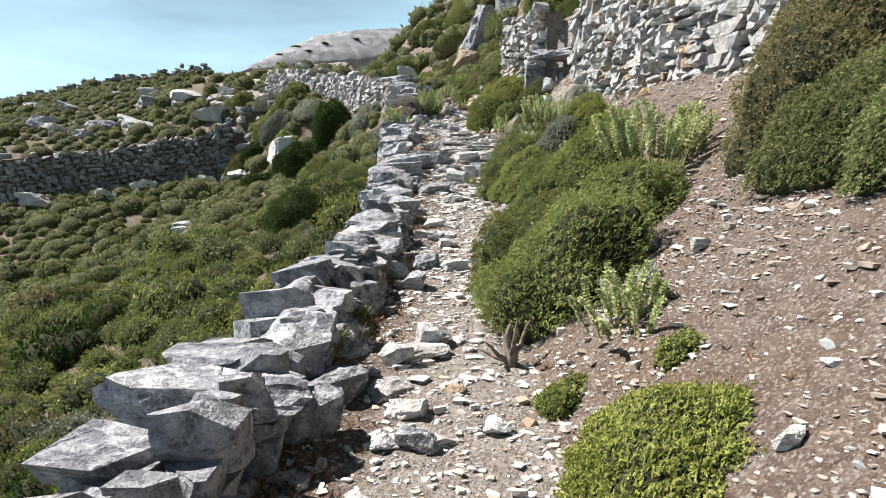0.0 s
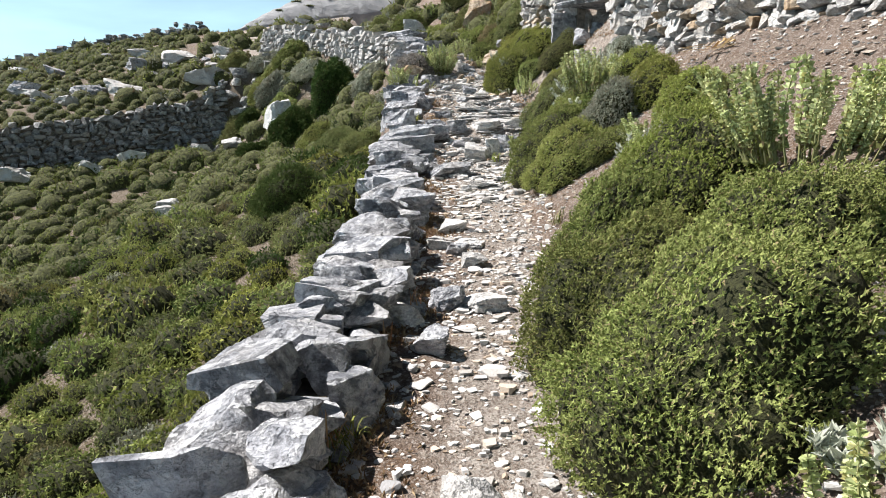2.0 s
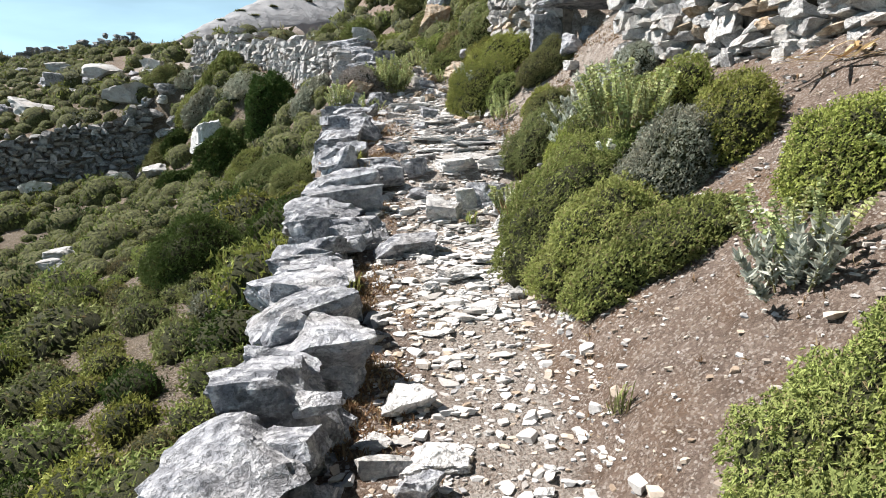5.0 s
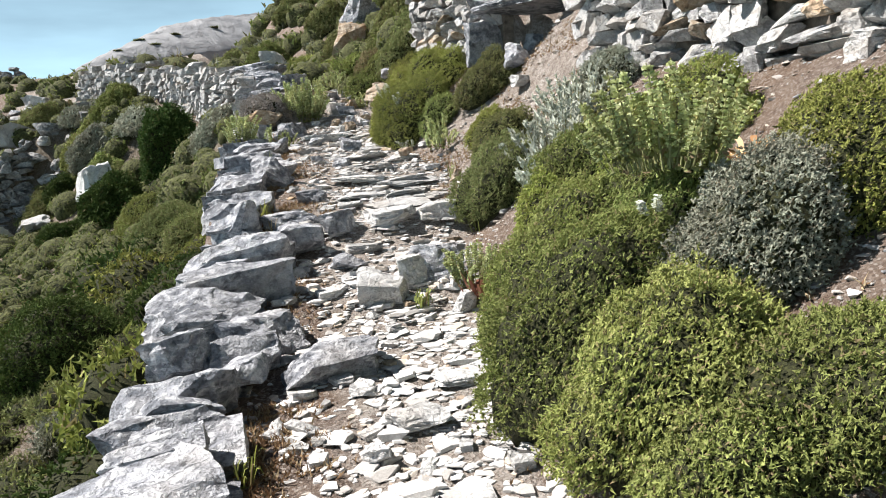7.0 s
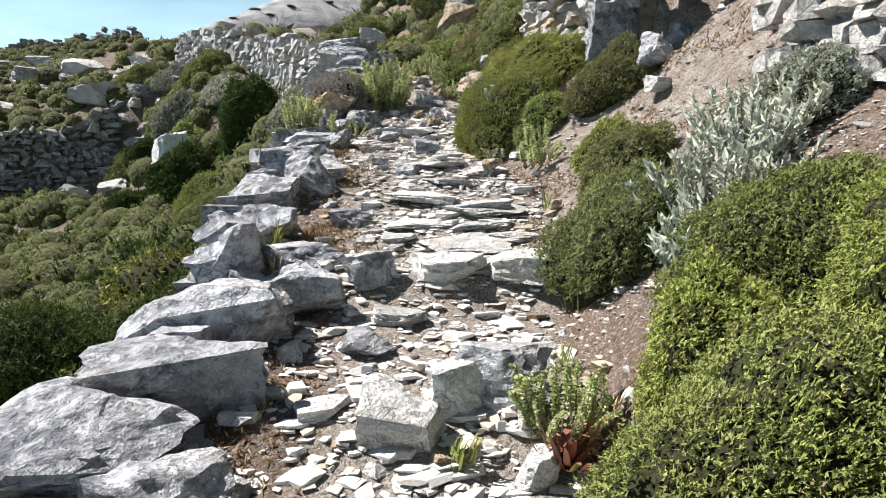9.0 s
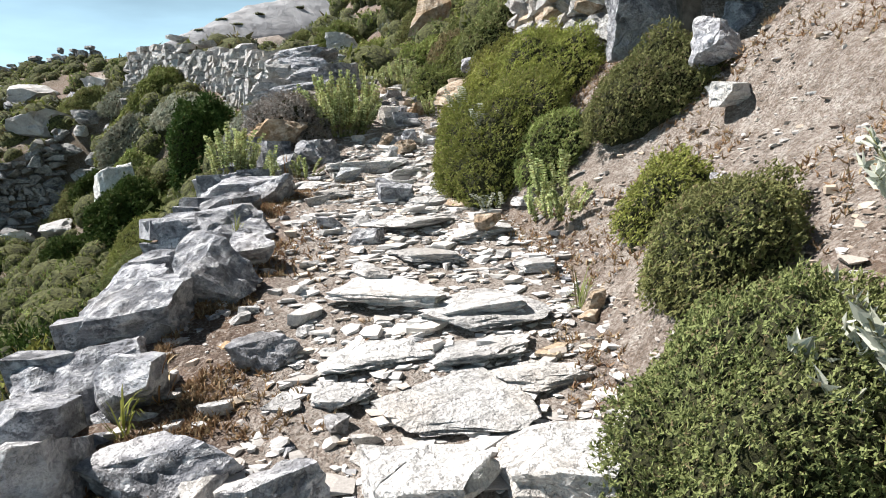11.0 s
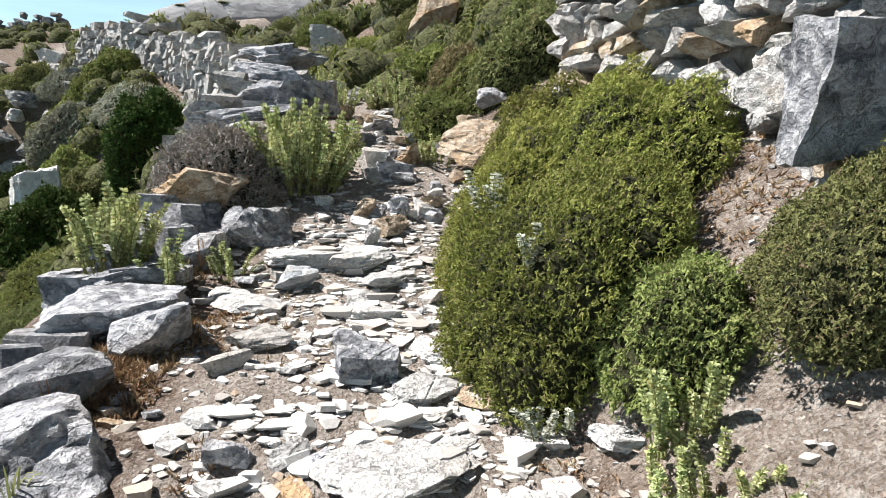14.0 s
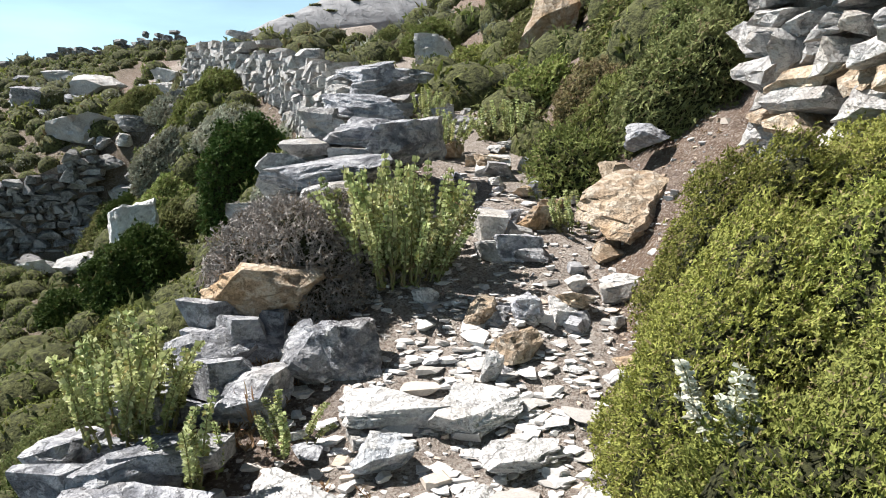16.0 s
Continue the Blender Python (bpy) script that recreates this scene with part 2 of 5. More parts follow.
def ground_material():
    """Reddish soil with litter, turning to pale trodden dust and grit along the path."""
    m, n, l, b = material("soil", 0.95)
    g, a = n.new("ShaderNodeNewGeometry"), n.new("ShaderNodeAttribute")
    a.attribute_name = "trodden"
    v = g.outputs["Position"]
    big, mid, fine = noise_node(n, l, v, 1.6, 4), noise_node(n, l, v, 9, 5, 0.65), noise_node(n, l, v, 60, 4, 0.7)
    soil = ramp(n, l, mid, [(0.32, (0.092, 0.067, 0.053)), (0.50, (0.172, 0.128, 0.104)), (0.72, (0.285, 0.23, 0.195))])
    dust = ramp(n, l, mid, [(0.32, (0.30, 0.26, 0.225)), (0.68, (0.50, 0.46, 0.42))])
    litter = ramp(n, l, big, [(0.45, (0.0, 0.0, 0.0)), (0.62, grey(0.6))])
    soil = mix(n, l, litter, soil, (0.17, 0.10, 0.055))
    worn = calc(n, l, "ADD", a.outputs["Fac"], calc(n, l, "MULTIPLY", calc(n, l, "SUBTRACT", mid, 0.5), 0.9))
    col = mix(n, l, ramp(n, l, worn, [(0.3, grey(0.0)), (0.7, grey(1.0))]), soil, dust)
    # darker brown-green ground left of the kerb, where the scrub grows
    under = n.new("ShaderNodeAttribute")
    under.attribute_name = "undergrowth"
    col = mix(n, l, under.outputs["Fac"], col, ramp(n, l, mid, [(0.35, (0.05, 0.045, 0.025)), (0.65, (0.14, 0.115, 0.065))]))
    vo = n.new("ShaderNodeTexVoronoi")
    vo.inputs["Scale"].default_value = 42
    l.new(v, vo.inputs["Vector"])
    vo.distance = "MINKOWSKI"
    vo.inputs["Exponent"].default_value = 0.7
    chip = ramp(n, l, vo.outputs["Distance"], [(0.45, grey(1.0)), (0.60, grey(0.0))])
    pick = n.new("ShaderNodeSeparateColor")
    l.new(vo.outputs["Color"], pick.inputs[0])
    some = ramp(n, l, pick.outputs[0], [(0.50, grey(0.0)), (0.54, grey(1.0))])
    col = mix(n, l, calc(n, l, "MULTIPLY", chip, some), col, ramp(n, l, pick.outputs[1], [(0.0, (0.20, 0.16, 0.13)), (1.0, (0.43, 0.395, 0.36))]))
    col = mix(n, l, 0.4, col, ramp(n, l, fine, [(0.3, grey(0.3)), (0.7, grey(1.0))]), "MULTIPLY")
    small = n.new("ShaderNodeTexVoronoi")
    small.inputs["Scale"].default_value = 95
    l.new(v, small.inputs["Vector"])
    tint = n.new("ShaderNodeSeparateColor")
    l.new(small.outputs["Color"], tint.inputs[0])
    col = mix(n, l, ramp(n, l, tint.outputs[0], [(0.40, grey(0.0)), (0.45, grey(0.7))]), col, ramp(n, l, tint.outputs[1], [(0.0, (0.11, 0.08, 0.062)), (0.55, (0.22, 0.172, 0.14)), (1.0, (0.40, 0.36, 0.325))]))
    l.new(col, b.inputs["Base Color"])
    bump(n, l, b, calc(n, l, "ADD", calc(n, l, "MULTIPLY", tint.outputs[2], 0.10), calc(n, l, "ADD", calc(n, l, "MULTIPLY", fine, 0.7), mid)), 1.0, 0.05)
    return m


SOIL = ground_material()
ROCK = rock_material("grey_rock", (0.175, 0.185, 0.210), (0.44, 0.45, 0.485), (0.40, 0.34, 0.26), 0.22, (0.59, 0.60, 0.625))
PALE = rock_material("pale_slab", (0.50, 0.495, 0.49), (0.69, 0.68, 0.67), (0.50, 0.42, 0.33), 0.30, (0.66, 0.655, 0.645), 0.25)
BLUE = rock_material("blue_grey_marble", (0.36, 0.39, 0.43), (0.50, 0.53, 0.57), (0.40, 0.38, 0.34), 0.15)
OCHRE = rock_material("ochre_rock", (0.34, 0.25, 0.17), (0.50, 0.40, 0.29), (0.46, 0.30, 0.16), 0.7, (0.58, 0.51, 0.42))
FARROCK = rock_material("lichened_rock", (0.13, 0.135, 0.14), (0.37, 0.37, 0.375), (0.28, 0.24, 0.19), 0.3, (0.42, 0.42, 0.41))
WALLROCK = rock_material("pale_wall_stone", (0.33, 0.33, 0.335), (0.56, 0.55, 0.54), (0.46, 0.38, 0.29), 0.45, (0.64, 0.635, 0.62), 0.5)
WHITE = rock_material("white_marble", (0.60, 0.60, 0.60), (0.74, 0.74, 0.73), (0.6, 0.55, 0.48), 0.2, (0.78, 0.78, 0.77))
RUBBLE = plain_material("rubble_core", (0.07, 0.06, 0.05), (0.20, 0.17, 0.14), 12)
# Near-black green for shrub cores: the shade in leaf gaps, put into colour.
GAP_SHADE = plain_material("shaded_twigs", (0.008, 0.009, 0.004), (0.045, 0.048, 0.018), 85, 0.95, 0.03)
# Filler of the far scrub, green darkened for the shade behind its leaves.
SCRUB_SHADE = plain_material("scrub_mass", (0.016, 0.018, 0.007), (0.115, 0.122, 0.045), 16, 0.95, 0.15)
WOOD = plain_material("weathered_wood", (0.08, 0.06, 0.05), (0.24, 0.20, 0.165), 26)
GREEN = leaf_material("cushion_leaves", (0.122, 0.152, 0.042), (0.350, 0.400, 0.130), (0.25, 0.20, 0.11), 0.08, 0.25, 0.22)
LIME = leaf_material("fresh_cushion_leaves", (0.122, 0.142, 0.034), (0.355, 0.385, 0.100), (0.27, 0.22, 0.12), 0.08, 0.24, 0.18)
OLIVE = leaf_material("olive_leaves", (0.108, 0.125, 0.047), (0.300, 0.330, 0.128), (0.22, 0.17, 0.10), 0.08, 0.25, 0.16)
BROWNISH = leaf_material("brownish_leaves", (0.105, 0.100, 0.042), (0.260, 0.245, 0.112), (0.21, 0.155, 0.095), 0.14, 0.25)
DARK = leaf_material("juniper_leaves", (0.026, 0.052, 0.012), (0.090, 0.138, 0.036), (0.10, 0.08, 0.03), 0.03, 0.2, 0.15)
SAGE = leaf_material("sage_leaves", (0.209, 0.223, 0.169), (0.405, 0.432, 0.344), (0.22, 0.18, 0.13), 0.08, 0.2)
ASH = leaf_material("ashen_twigs", (0.20, 0.185, 0.17), (0.46, 0.43, 0.41), (0.20, 0.15, 0.10), 0.1, 0.1)
SPIKE = leaf_material("pale_green_whorls", (0.27, 0.32, 0.12), (0.63, 0.67, 0.38), (0.36, 0.33, 0.14), 0.06, 0.3, 0.15)
SILVER = leaf_material("silver_felt_leaves", (0.42, 0.45, 0.37), (0.70, 0.73, 0.64), (0.42, 0.40, 0.28), 0.05, 0.25, 0.15)
STRAW = leaf_material("dry_straw", (0.38, 0.25, 0.13), (0.62, 0.47, 0.30), (0.30, 0.16, 0.08), 0.2, 0.2, 0.2)
BRACKEN = leaf_material("dry_brown_litter", (0.19, 0.10, 0.06), (0.40, 0.25, 0.15), (0.46, 0.36, 0.23), 0.25, 0.15)
STALK = leaf_material("stalks", (0.16, 0.17, 0.07), (0.27, 0.27, 0.13), (0.2, 0.14, 0.08), 0.1, 0.1)
RED = leaf_material("reddened_leaves", (0.20, 0.07, 0.05), (0.36, 0.17, 0.12), (0.2, 0.16, 0.06), 0.2, 0.25)
PETAL = leaf_material("petals", (0.55, 0.45, 0.60), (0.75, 0.66, 0.78), (0.7, 0.7, 0.3), 0.05, 0.3, 0.0)


def grit_material(name, stops):
    """Shards and gravel: each piece its own shade of pale stone."""
    m, n, l, b = material(name, 0.9)
    g = n.new("ShaderNodeNewGeometry")
    fine = noise_node(n, l, g.outputs["Position"], 90, 3, 0.7)
    col = ramp(n, l, g.outputs["Random Per Island"], stops)
    l.new(mix(n, l, 0.5, col, ramp(n, l, fine, [(0.3, grey(0.45)), (0.7, grey(1.0))]), "MULTIPLY"), b.inputs["Base Color"])
    bump(n, l, b, fine, 0.5, 0.006)
    return m


GRIT = grit_material("pale_shards", [(0.0, (0.38, 0.36, 0.34)), (0.3, (0.54, 0.525, 0.51)), (0.82, (0.63, 0.62, 0.61)), (1.0, (0.52, 0.44, 0.36))])
TANGRIT = grit_material("tan_gravel", [(0.0, (0.30, 0.23, 0.17)), (0.5, (0.48, 0.40, 0.32)), (1.0, (0.62, 0.56, 0.49))])
SCREE = grit_material("bank_scree", [(0.0, (0.24, 0.19, 0.155)), (0.4, (0.38, 0.33, 0.285)), (0.8, (0.50, 0.47, 0.44)), (1.0, (0.40, 0.39, 0.39))])
GREYGRIT = grit_material("grey_gravel", [(0.0, (0.27, 0.27, 0.28)), (1.0, (0.50, 0.50, 0.50))])

# ---- building tools ----
def mesh_from(name, v, f, mats=(), smooth_faces=False, mat_index=None):
    """A mesh from arrays: v (n, 3) and f (m, k), all faces with k corners."""
    v, f = np.asarray(v, np.float32), np.asarray(f, np.int32)
    me = bpy.data.meshes.new(name)
    k = f.shape[1]
    me.vertices.add(len(v))
    me.vertices.foreach_set("co", v.ravel())
    me.loops.add(f.size)
    me.loops.foreach_set("vertex_index", f.ravel())
    me.polygons.add(len(f))
    me.polygons.foreach_set("loop_start", np.arange(0, f.size, k, dtype=np.int32))
    me.polygons.foreach_set("use_smooth", np.full(len(f), smooth_faces))
    for m in mats:
        me.materials.append(m)
    if mat_index is not None:
        me.polygons.foreach_set("material_index", np.asarray(mat_index, np.int32))
    me.update(calc_edges=True)
    return me


def part(name, me, parent, label="", m=None):
    ob = new(name, me)
    ob.parent = parent
    if m is not None:
        ob.matrix_basis = m
    if label:
        ob["label"] = label
    return ob


def thing(name, at, label, category, group=""):
    ob = new(name)
    ob.empty_display_size = 0.1
    ob.location = at
    return tagged(ob, label, category, group)


def unit_ball(level):
    bm = bmesh.new()
    bmesh.ops.create_icosphere(bm, subdivisions=level, radius=1.0)
    v = np.array([q.co[:] for q in bm.verts])
    f = np.array([[q.index for q in p.verts] for p in bm.faces])
    bm.free()
    return v, f


BALLS = {k: unit_ball(k) for k in (1, 2, 3, 4)}


def rock_shape(seed, level=3, cuts=11, flat=False):
    """A broken stone within a box of side 1: a block split along random planes, its faces then roughened."""
    rng = np.random.default_rng(seed)
    bm = bmesh.new()
    bmesh.ops.create_cube(bm, size=2.0)
    for k in range(cuts if level > 1 else 6):
        n = rng.standard_normal(3)
        n[2] *= 0.45 if flat else 0.9
        n /= np.linalg.norm(n)
        reach = np.abs(n).sum()
        geom = bm.verts[:] + bm.edges[:] + bm.faces[:]
        cut = bmesh.ops.bisect_plane(bm, geom=geom, plane_co=Vector(n * rng.uniform(0.54, 0.88) * (0.55 + 0.45 * reach) * 0.80), plane_no=Vector(n), clear_outer=True)
        edges = [e for e in cut["geom_cut"] if isinstance(e, bmesh.types.BMEdge)]
        if len(edges) > 2:
            bmesh.ops.edgenet_fill(bm, edges=edges)
    bmesh.ops.remove_doubles(bm, verts=bm.verts[:], dist=0.04)
    bmesh.ops.triangulate(bm, faces=bm.faces[:])
    for step in range(max(0, level - 1)):
        long = [e for e in bm.edges if e.calc_length() > (0.75, 0.42, 0.26)[step]]
        if long:
            bmesh.ops.subdivide_edges(bm, edges=long, cuts=1)
            bmesh.ops.triangulate(bm, faces=bm.faces[:])
    if level > 1:
        bm.normal_update()
        push = []
        for q in bm.verts:
            p = q.co * 1.6 + Vector((seed * 3.1, seed * 1.7, 0))
            ledge = noise.noise(Vector((p.x * 0.4, p.y * 0.4, p.z * 4.0)))
            push.append(q.normal * (0.11 * noise.noise(p) + 0.085 * noise.noise(p * 2.7) + 0.03 * noise.noise(p * 7.0) + 0.03 * ledge))
        for q, d in zip(bm.verts, push):
            q.co += d
    bm.verts.index_update()
    v = np.array([q.co[:] for q in bm.verts])
    f = np.array([[q.index for q in p.verts] for p in bm.faces])
    bm.free()
    lo, hi = v.min(0), v.max(0)
    return (v - (lo + hi) / 2) / (hi - lo), f


def rock_mesh(name, seed, mat, level=3, cuts=11, flat=False):
    v, f = rock_shape(seed, level, cuts, flat)
    me = mesh_from(name, v, f, (mat,), True)
    me.set_sharp_from_angle(angle=radians(16))
    return me


ROCKS = {}


def rock_of(kind, mat, seed):
    """One of a stock of shared stones. kind: 'slab', 'block', 'small'."""
    level, cuts, flat, many = {"slab": (4, 10, True, 9), "block": (4, 11, False, 10), "wall": (3, 9, False, 14), "small": (2, 7, False, 10), "chip": (2, 7, True, 12)}[kind]
    key = (kind, mat.name, seed % many)
    if key not in ROCKS:
        ROCKS[key] = rock_mesh(kind + "_stone", 100 * len(kind) + 17 * (seed % many) + ord(kind[0]), mat, level, cuts, flat)
    return ROCKS[key]


def stone_pose(x, y, z, w, d, h, turn=0.0, tip=0.0, lean=0.0):
    return Matrix.LocRotScale((x, y, z), Euler((tip, lean, turn)), (w, d, h))


def joined_stones(name, rows, mat, level=1):
    """Many stones in one mesh. rows: x, y, z, w, d, h, turn, tip."""
    shapes = [rock_shape(900 + k, level, 7, k % 2 == 0) for k in range(9)]
    vs, fs, base = [], [], 0
    for k, (x, y, z, w, d, h, turn, tip) in enumerate(rows):
        v, f = shapes[k % 9]
        v = v * (w, d, h)
        c, s = math.cos(tip), math.sin(tip)
        v = np.stack([v[:, 0], c * v[:, 1] - s * v[:, 2], s * v[:, 1] + c * v[:, 2]], -1)
        c, s = math.cos(turn), math.sin(turn)
        v = np.stack([c * v[:, 0] - s * v[:, 1], s * v[:, 0] + c * v[:, 1], v[:, 2]], -1) + (x, y, z)
        vs.append(v)
        fs.append(f + base)
        base += len(v)
    return mesh_from(name, np.concatenate(vs), np.concatenate(fs), mat if isinstance(mat, tuple) else (mat,))


def unit(v):
    return v / np.maximum(np.linalg.norm(v, axis=-1, keepdims=True), 1e-9)


def blades(P, N, length, width, rng, per=3, spread=0.7, fat=0.5):
    """Leaves: diamond-shaped quads that stand on the points P about the directions N."""
    P, N = np.repeat(P, per, 0), np.repeat(N, per, 0)
    n = len(P)
    D = unit(N + spread * rng.standard_normal((n, 3)))
    S = unit(np.cross(D, rng.standard_normal((n, 3))))
    L = length * rng.uniform(0.55, 1.25, (n, 1))
    W = width * rng.uniform(0.7, 1.3, (n, 1))
    B = P - 0.25 * L * D
    droop = 0.12 * L * np.cross(D, S)
    v = np.stack([B, B + fat * L * D + S * W / 2 + droop, B + L * D, B + fat * L * D - S * W / 2 + droop], 1).reshape(-1, 3)
    return v, np.arange(4 * n).reshape(-1, 4)


def spines(P, N, length, width, rng, per=3, spread=0.9):
    """Narrow pointed leaves: one triangle each."""
    P, N = np.repeat(P, per, 0), np.repeat(N, per, 0)
    n = len(P)
    D = unit(N + spread * rng.standard_normal((n, 3)))
    S = unit(np.cross(D, rng.standard_normal((n, 3))))
    L, W = length * rng.uniform(0.55, 1.3, (n, 1)), width * rng.uniform(0.7, 1.3, (n, 1))
    B = P - 0.3 * L * D
    v = np.stack([B + S * W / 2, B + L * D, B - S * W / 2], 1).reshape(-1, 3)
    return v, np.arange(3 * n).reshape(-1, 3)


def dome_radius(D, seed, lumps=13, depth=0.20):
    rng = np.random.default_rng(seed)
    c = unit(rng.standard_normal((lumps, 3)) * (1, 1, 0.8) + (0, 0, 0.45))
    a = np.arccos(np.clip(D @ c.T, -1, 1))
    s = rng.uniform(0.28, 0.55, lumps)
    r = (np.exp(-(a / s) ** 2) * rng.uniform(0.6, 1.0, lumps)).max(1)
    return 1 - depth + depth * r + 0.025 * np.sin(D @ (9.0, 5.0, 7.0) + seed) + 0.02 * np.sin(D @ (-13.0, 17.0, 11.0))


def cushion_parts(rx, ry, h, seed, leaves, length, width, mat, per=3, spread=0.75, depth=0.2, drape=None, lumps=13, ball=3, tuft=3):
    """Leaf mesh of a dome-shaped shrub about its foot, over a dark core that paints its inner shade. drape: lifts it
    with the slope it grows on.
    """
    rng = np.random.default_rng(seed)
    tips = max(12, leaves // tuft)
    D = unit(rng.standard_normal((tips * 2, 3)))
    D = D[D[:, 2] > -0.12][:tips]
    R = dome_radius(D, seed, lumps, depth)[:, None]
    wave = np.sin(D @ (23.0, 9.0, -14.0) + seed) * np.sin(D @ (-11.0, 21.0, 17.0)) + 0.6 * np.sin(D @ (41.0, -33.0, 29.0)) * np.sin(D @ (27.0, 38.0, -35.0))
    P = D * R * (rx, ry, h) * (1.0 + 0.035 * wave[:, None]) * rng.uniform(0.94, 1.02, (len(D), 1))
    N = unit(unit(D / (rx, ry, h)) + 0.35 * rng.standard_normal(D.shape))
    # each twig tip carries a tuft of leaves along its last stretch
    P, N = np.repeat(P, tuft, 0), np.repeat(N, tuft, 0)
    P = P - N * length * 1.6 * rng.uniform(0, 1, (len(P), 1)) + 0.42 * length * rng.standard_normal(P.shape)
    v, f = spines(P, N, length, width, rng, per, spread)
    # solid core, coloured as the dark between the leaves
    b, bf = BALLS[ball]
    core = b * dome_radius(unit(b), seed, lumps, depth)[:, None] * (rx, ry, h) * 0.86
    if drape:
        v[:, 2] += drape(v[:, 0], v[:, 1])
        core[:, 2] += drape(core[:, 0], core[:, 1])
    return mesh_from("leaves", v, f, (mat,)), mesh_from("twigs", core, bf, (GAP_SHADE,), True)


def shrub(name, x, y, r, h, mat, label, seed, fine=1.0, squash=1.0, length=0.029, width=0.0095, depth=0.2, per=3, group="cushion shrubs on the hillside", lumps=13, spread=0.95, hang=0.52):
    """A cushion shrub with its own mesh, draped over the bank at (x, y)."""
    z = float(ground(x, y))
    foot = thing(name, (x, y, z), label, "shrub", group)
    area = 2 * math.pi * r * (r * 0.5 + h * 0.5)
    leaves = int(min(19500 if 14.8 < y < 17.2 else 13000, fine * 8200 * area))
    crown, twigs = cushion_parts(r, r * squash, h, seed, leaves, length, width, mat, per, spread, depth, lambda a, b: hang * (np.clip(ground(x + a, y + b), z - 0.7, z + 0.9) - z), lumps, 4, 3 if fine > 0.5 else 1)
    part("crown", crown, foot)
    part("twig_mass", twigs, foot, "solid dark core standing in for shade between the leaves")
    return foot


def tube(points, radii, sides=5):
    """Vertices and quads of a tapering tube along the points."""
    pts, v, f = np.asarray(points, float), [], []
    for k, p in enumerate(pts):
        d = unit(pts[min(k + 1, len(pts) - 1)] - pts[max(k - 1, 0)])
        a = unit(np.cross(d, (0.31, 0.95, 0.1)))
        b = np.cross(d, a)
        for q in range(sides):
            t = 2 * math.pi * q / sides
            v.append(p + radii[k] * (math.cos(t) * a + math.sin(t) * b))
    for k in range(len(pts) - 1):
        for q in range(sides):
            r = (q + 1) % sides
            f.append((k * sides + q, k * sides + r, (k + 1) * sides + r, (k + 1) * sides + q))
    return np.array(v), np.array(f)


STALKS = {}


def stalk_mesh(mat, variant, cup, whorl):
    """A flower stalk 1 m tall at scale 1 but built for its real height: stem ringed by whorls of small rounded cups."""
    key = (mat.name, variant % 7, cup, whorl)
    if key in STALKS:
        return STALKS[key]
    rng = np.random.default_rng(500 + variant % 7)
    tall = 0.40
    t = np.linspace(0, 1, 7)[:, None]
    line = np.array([0, 0, 1.0]) * tall * t + np.array([*rng.uniform(-0.09, 0.09, 2), 0]) * t ** 2 + 0.006 * np.sin(5 * t + rng.uniform(0, 6, 3))
    v, f = tube(line, np.linspace(0.005, 0.0025, 7), 5)
    P, N, low = [], [], []
    for u in np.arange(0.30, 1.0, whorl / tall):
        i = min(int(u * 6), 5)
        p = line[i] + (line[i + 1] - line[i]) * (u * 6 - i)
        turn, grow = rng.uniform(0, 6.28), (1.0 - 0.45 * max(0, u - 0.7) / 0.3) * rng.uniform(0.85, 1.1)
        for j in range(8):
            an = turn + j * 2 * math.pi / 8
            side = np.array([math.cos(an), math.sin(an), 0])
            P.append(p + side * cup * 0.35 * grow)
            N.append(unit(side + (0, 0, 0.6)))
    for u in rng.uniform(0.05, 0.4, 7):
        an = rng.uniform(0, 6.28)
        low.append((line[int(u * 6)], (math.cos(an), math.sin(an), 0.5)))
    w, g = blades(np.array(P), np.array(N), cup * 0.95, cup * 0.85, rng, 1, 0.20, 0.66)
    x, e = blades(np.array([q[0] for q in low]), unit(np.array([q[1] for q in low])), cup * 1.7, cup * 1.1, rng, 1, 0.3, 0.55)
    vs = np.concatenate([v, w, x])
    fs = np.concatenate([f, g + len(v), e + len(v) + len(w)])
    mi = np.concatenate([np.full(len(f), 1), np.full(len(g), 0), np.full(len(e), 2)])
    STALKS[key] = mesh_from("flower_stalk", vs, fs, (mat, STALK, OLIVE if mat is SPIKE else mat), False, mi)
    return STALKS[key]


def spike_plant(name, x, y, z, r, h, stalks, label, seed, mat=None, cup=0.023, group="spiked plants along the path", whorl=0.0235, foot=0.35):
    """A clump of upright flower stalks, each a part of its own."""
    rng = np.random.default_rng(seed)
    root = thing(name, (x, y, z), label, "plant", group)
    for k in range(stalks):
        a, q = rng.uniform(0, 2 * math.pi), math.sqrt(rng.uniform(0, 1))
        tall = h * rng.uniform(0.55, 0.95) * (1 - 0.2 * q)
        base = Vector((math.cos(a), math.sin(a), 0)) * r * q * 0.62
        lean = math.atan2(r * q * (1 - foot), tall) * 0.65
        turn = Matrix.Rotation(lean, 4, Vector((-math.sin(a), math.cos(a), 0))) @ Matrix.Rotation(rng.uniform(0, 6.28), 4, "Z")
        s = tall / 0.40
        part("flower_stalk", stalk_mesh(mat or SPIKE, k + seed, cup, whorl), root, m=Matrix.Translation(base - Vector((0, 0, 0.02))) @ turn @ Matrix.Diagonal((min(1.15, 0.5 + 0.5 * s), min(1.15, 0.5 + 0.5 * s), s, 1)))
    return root


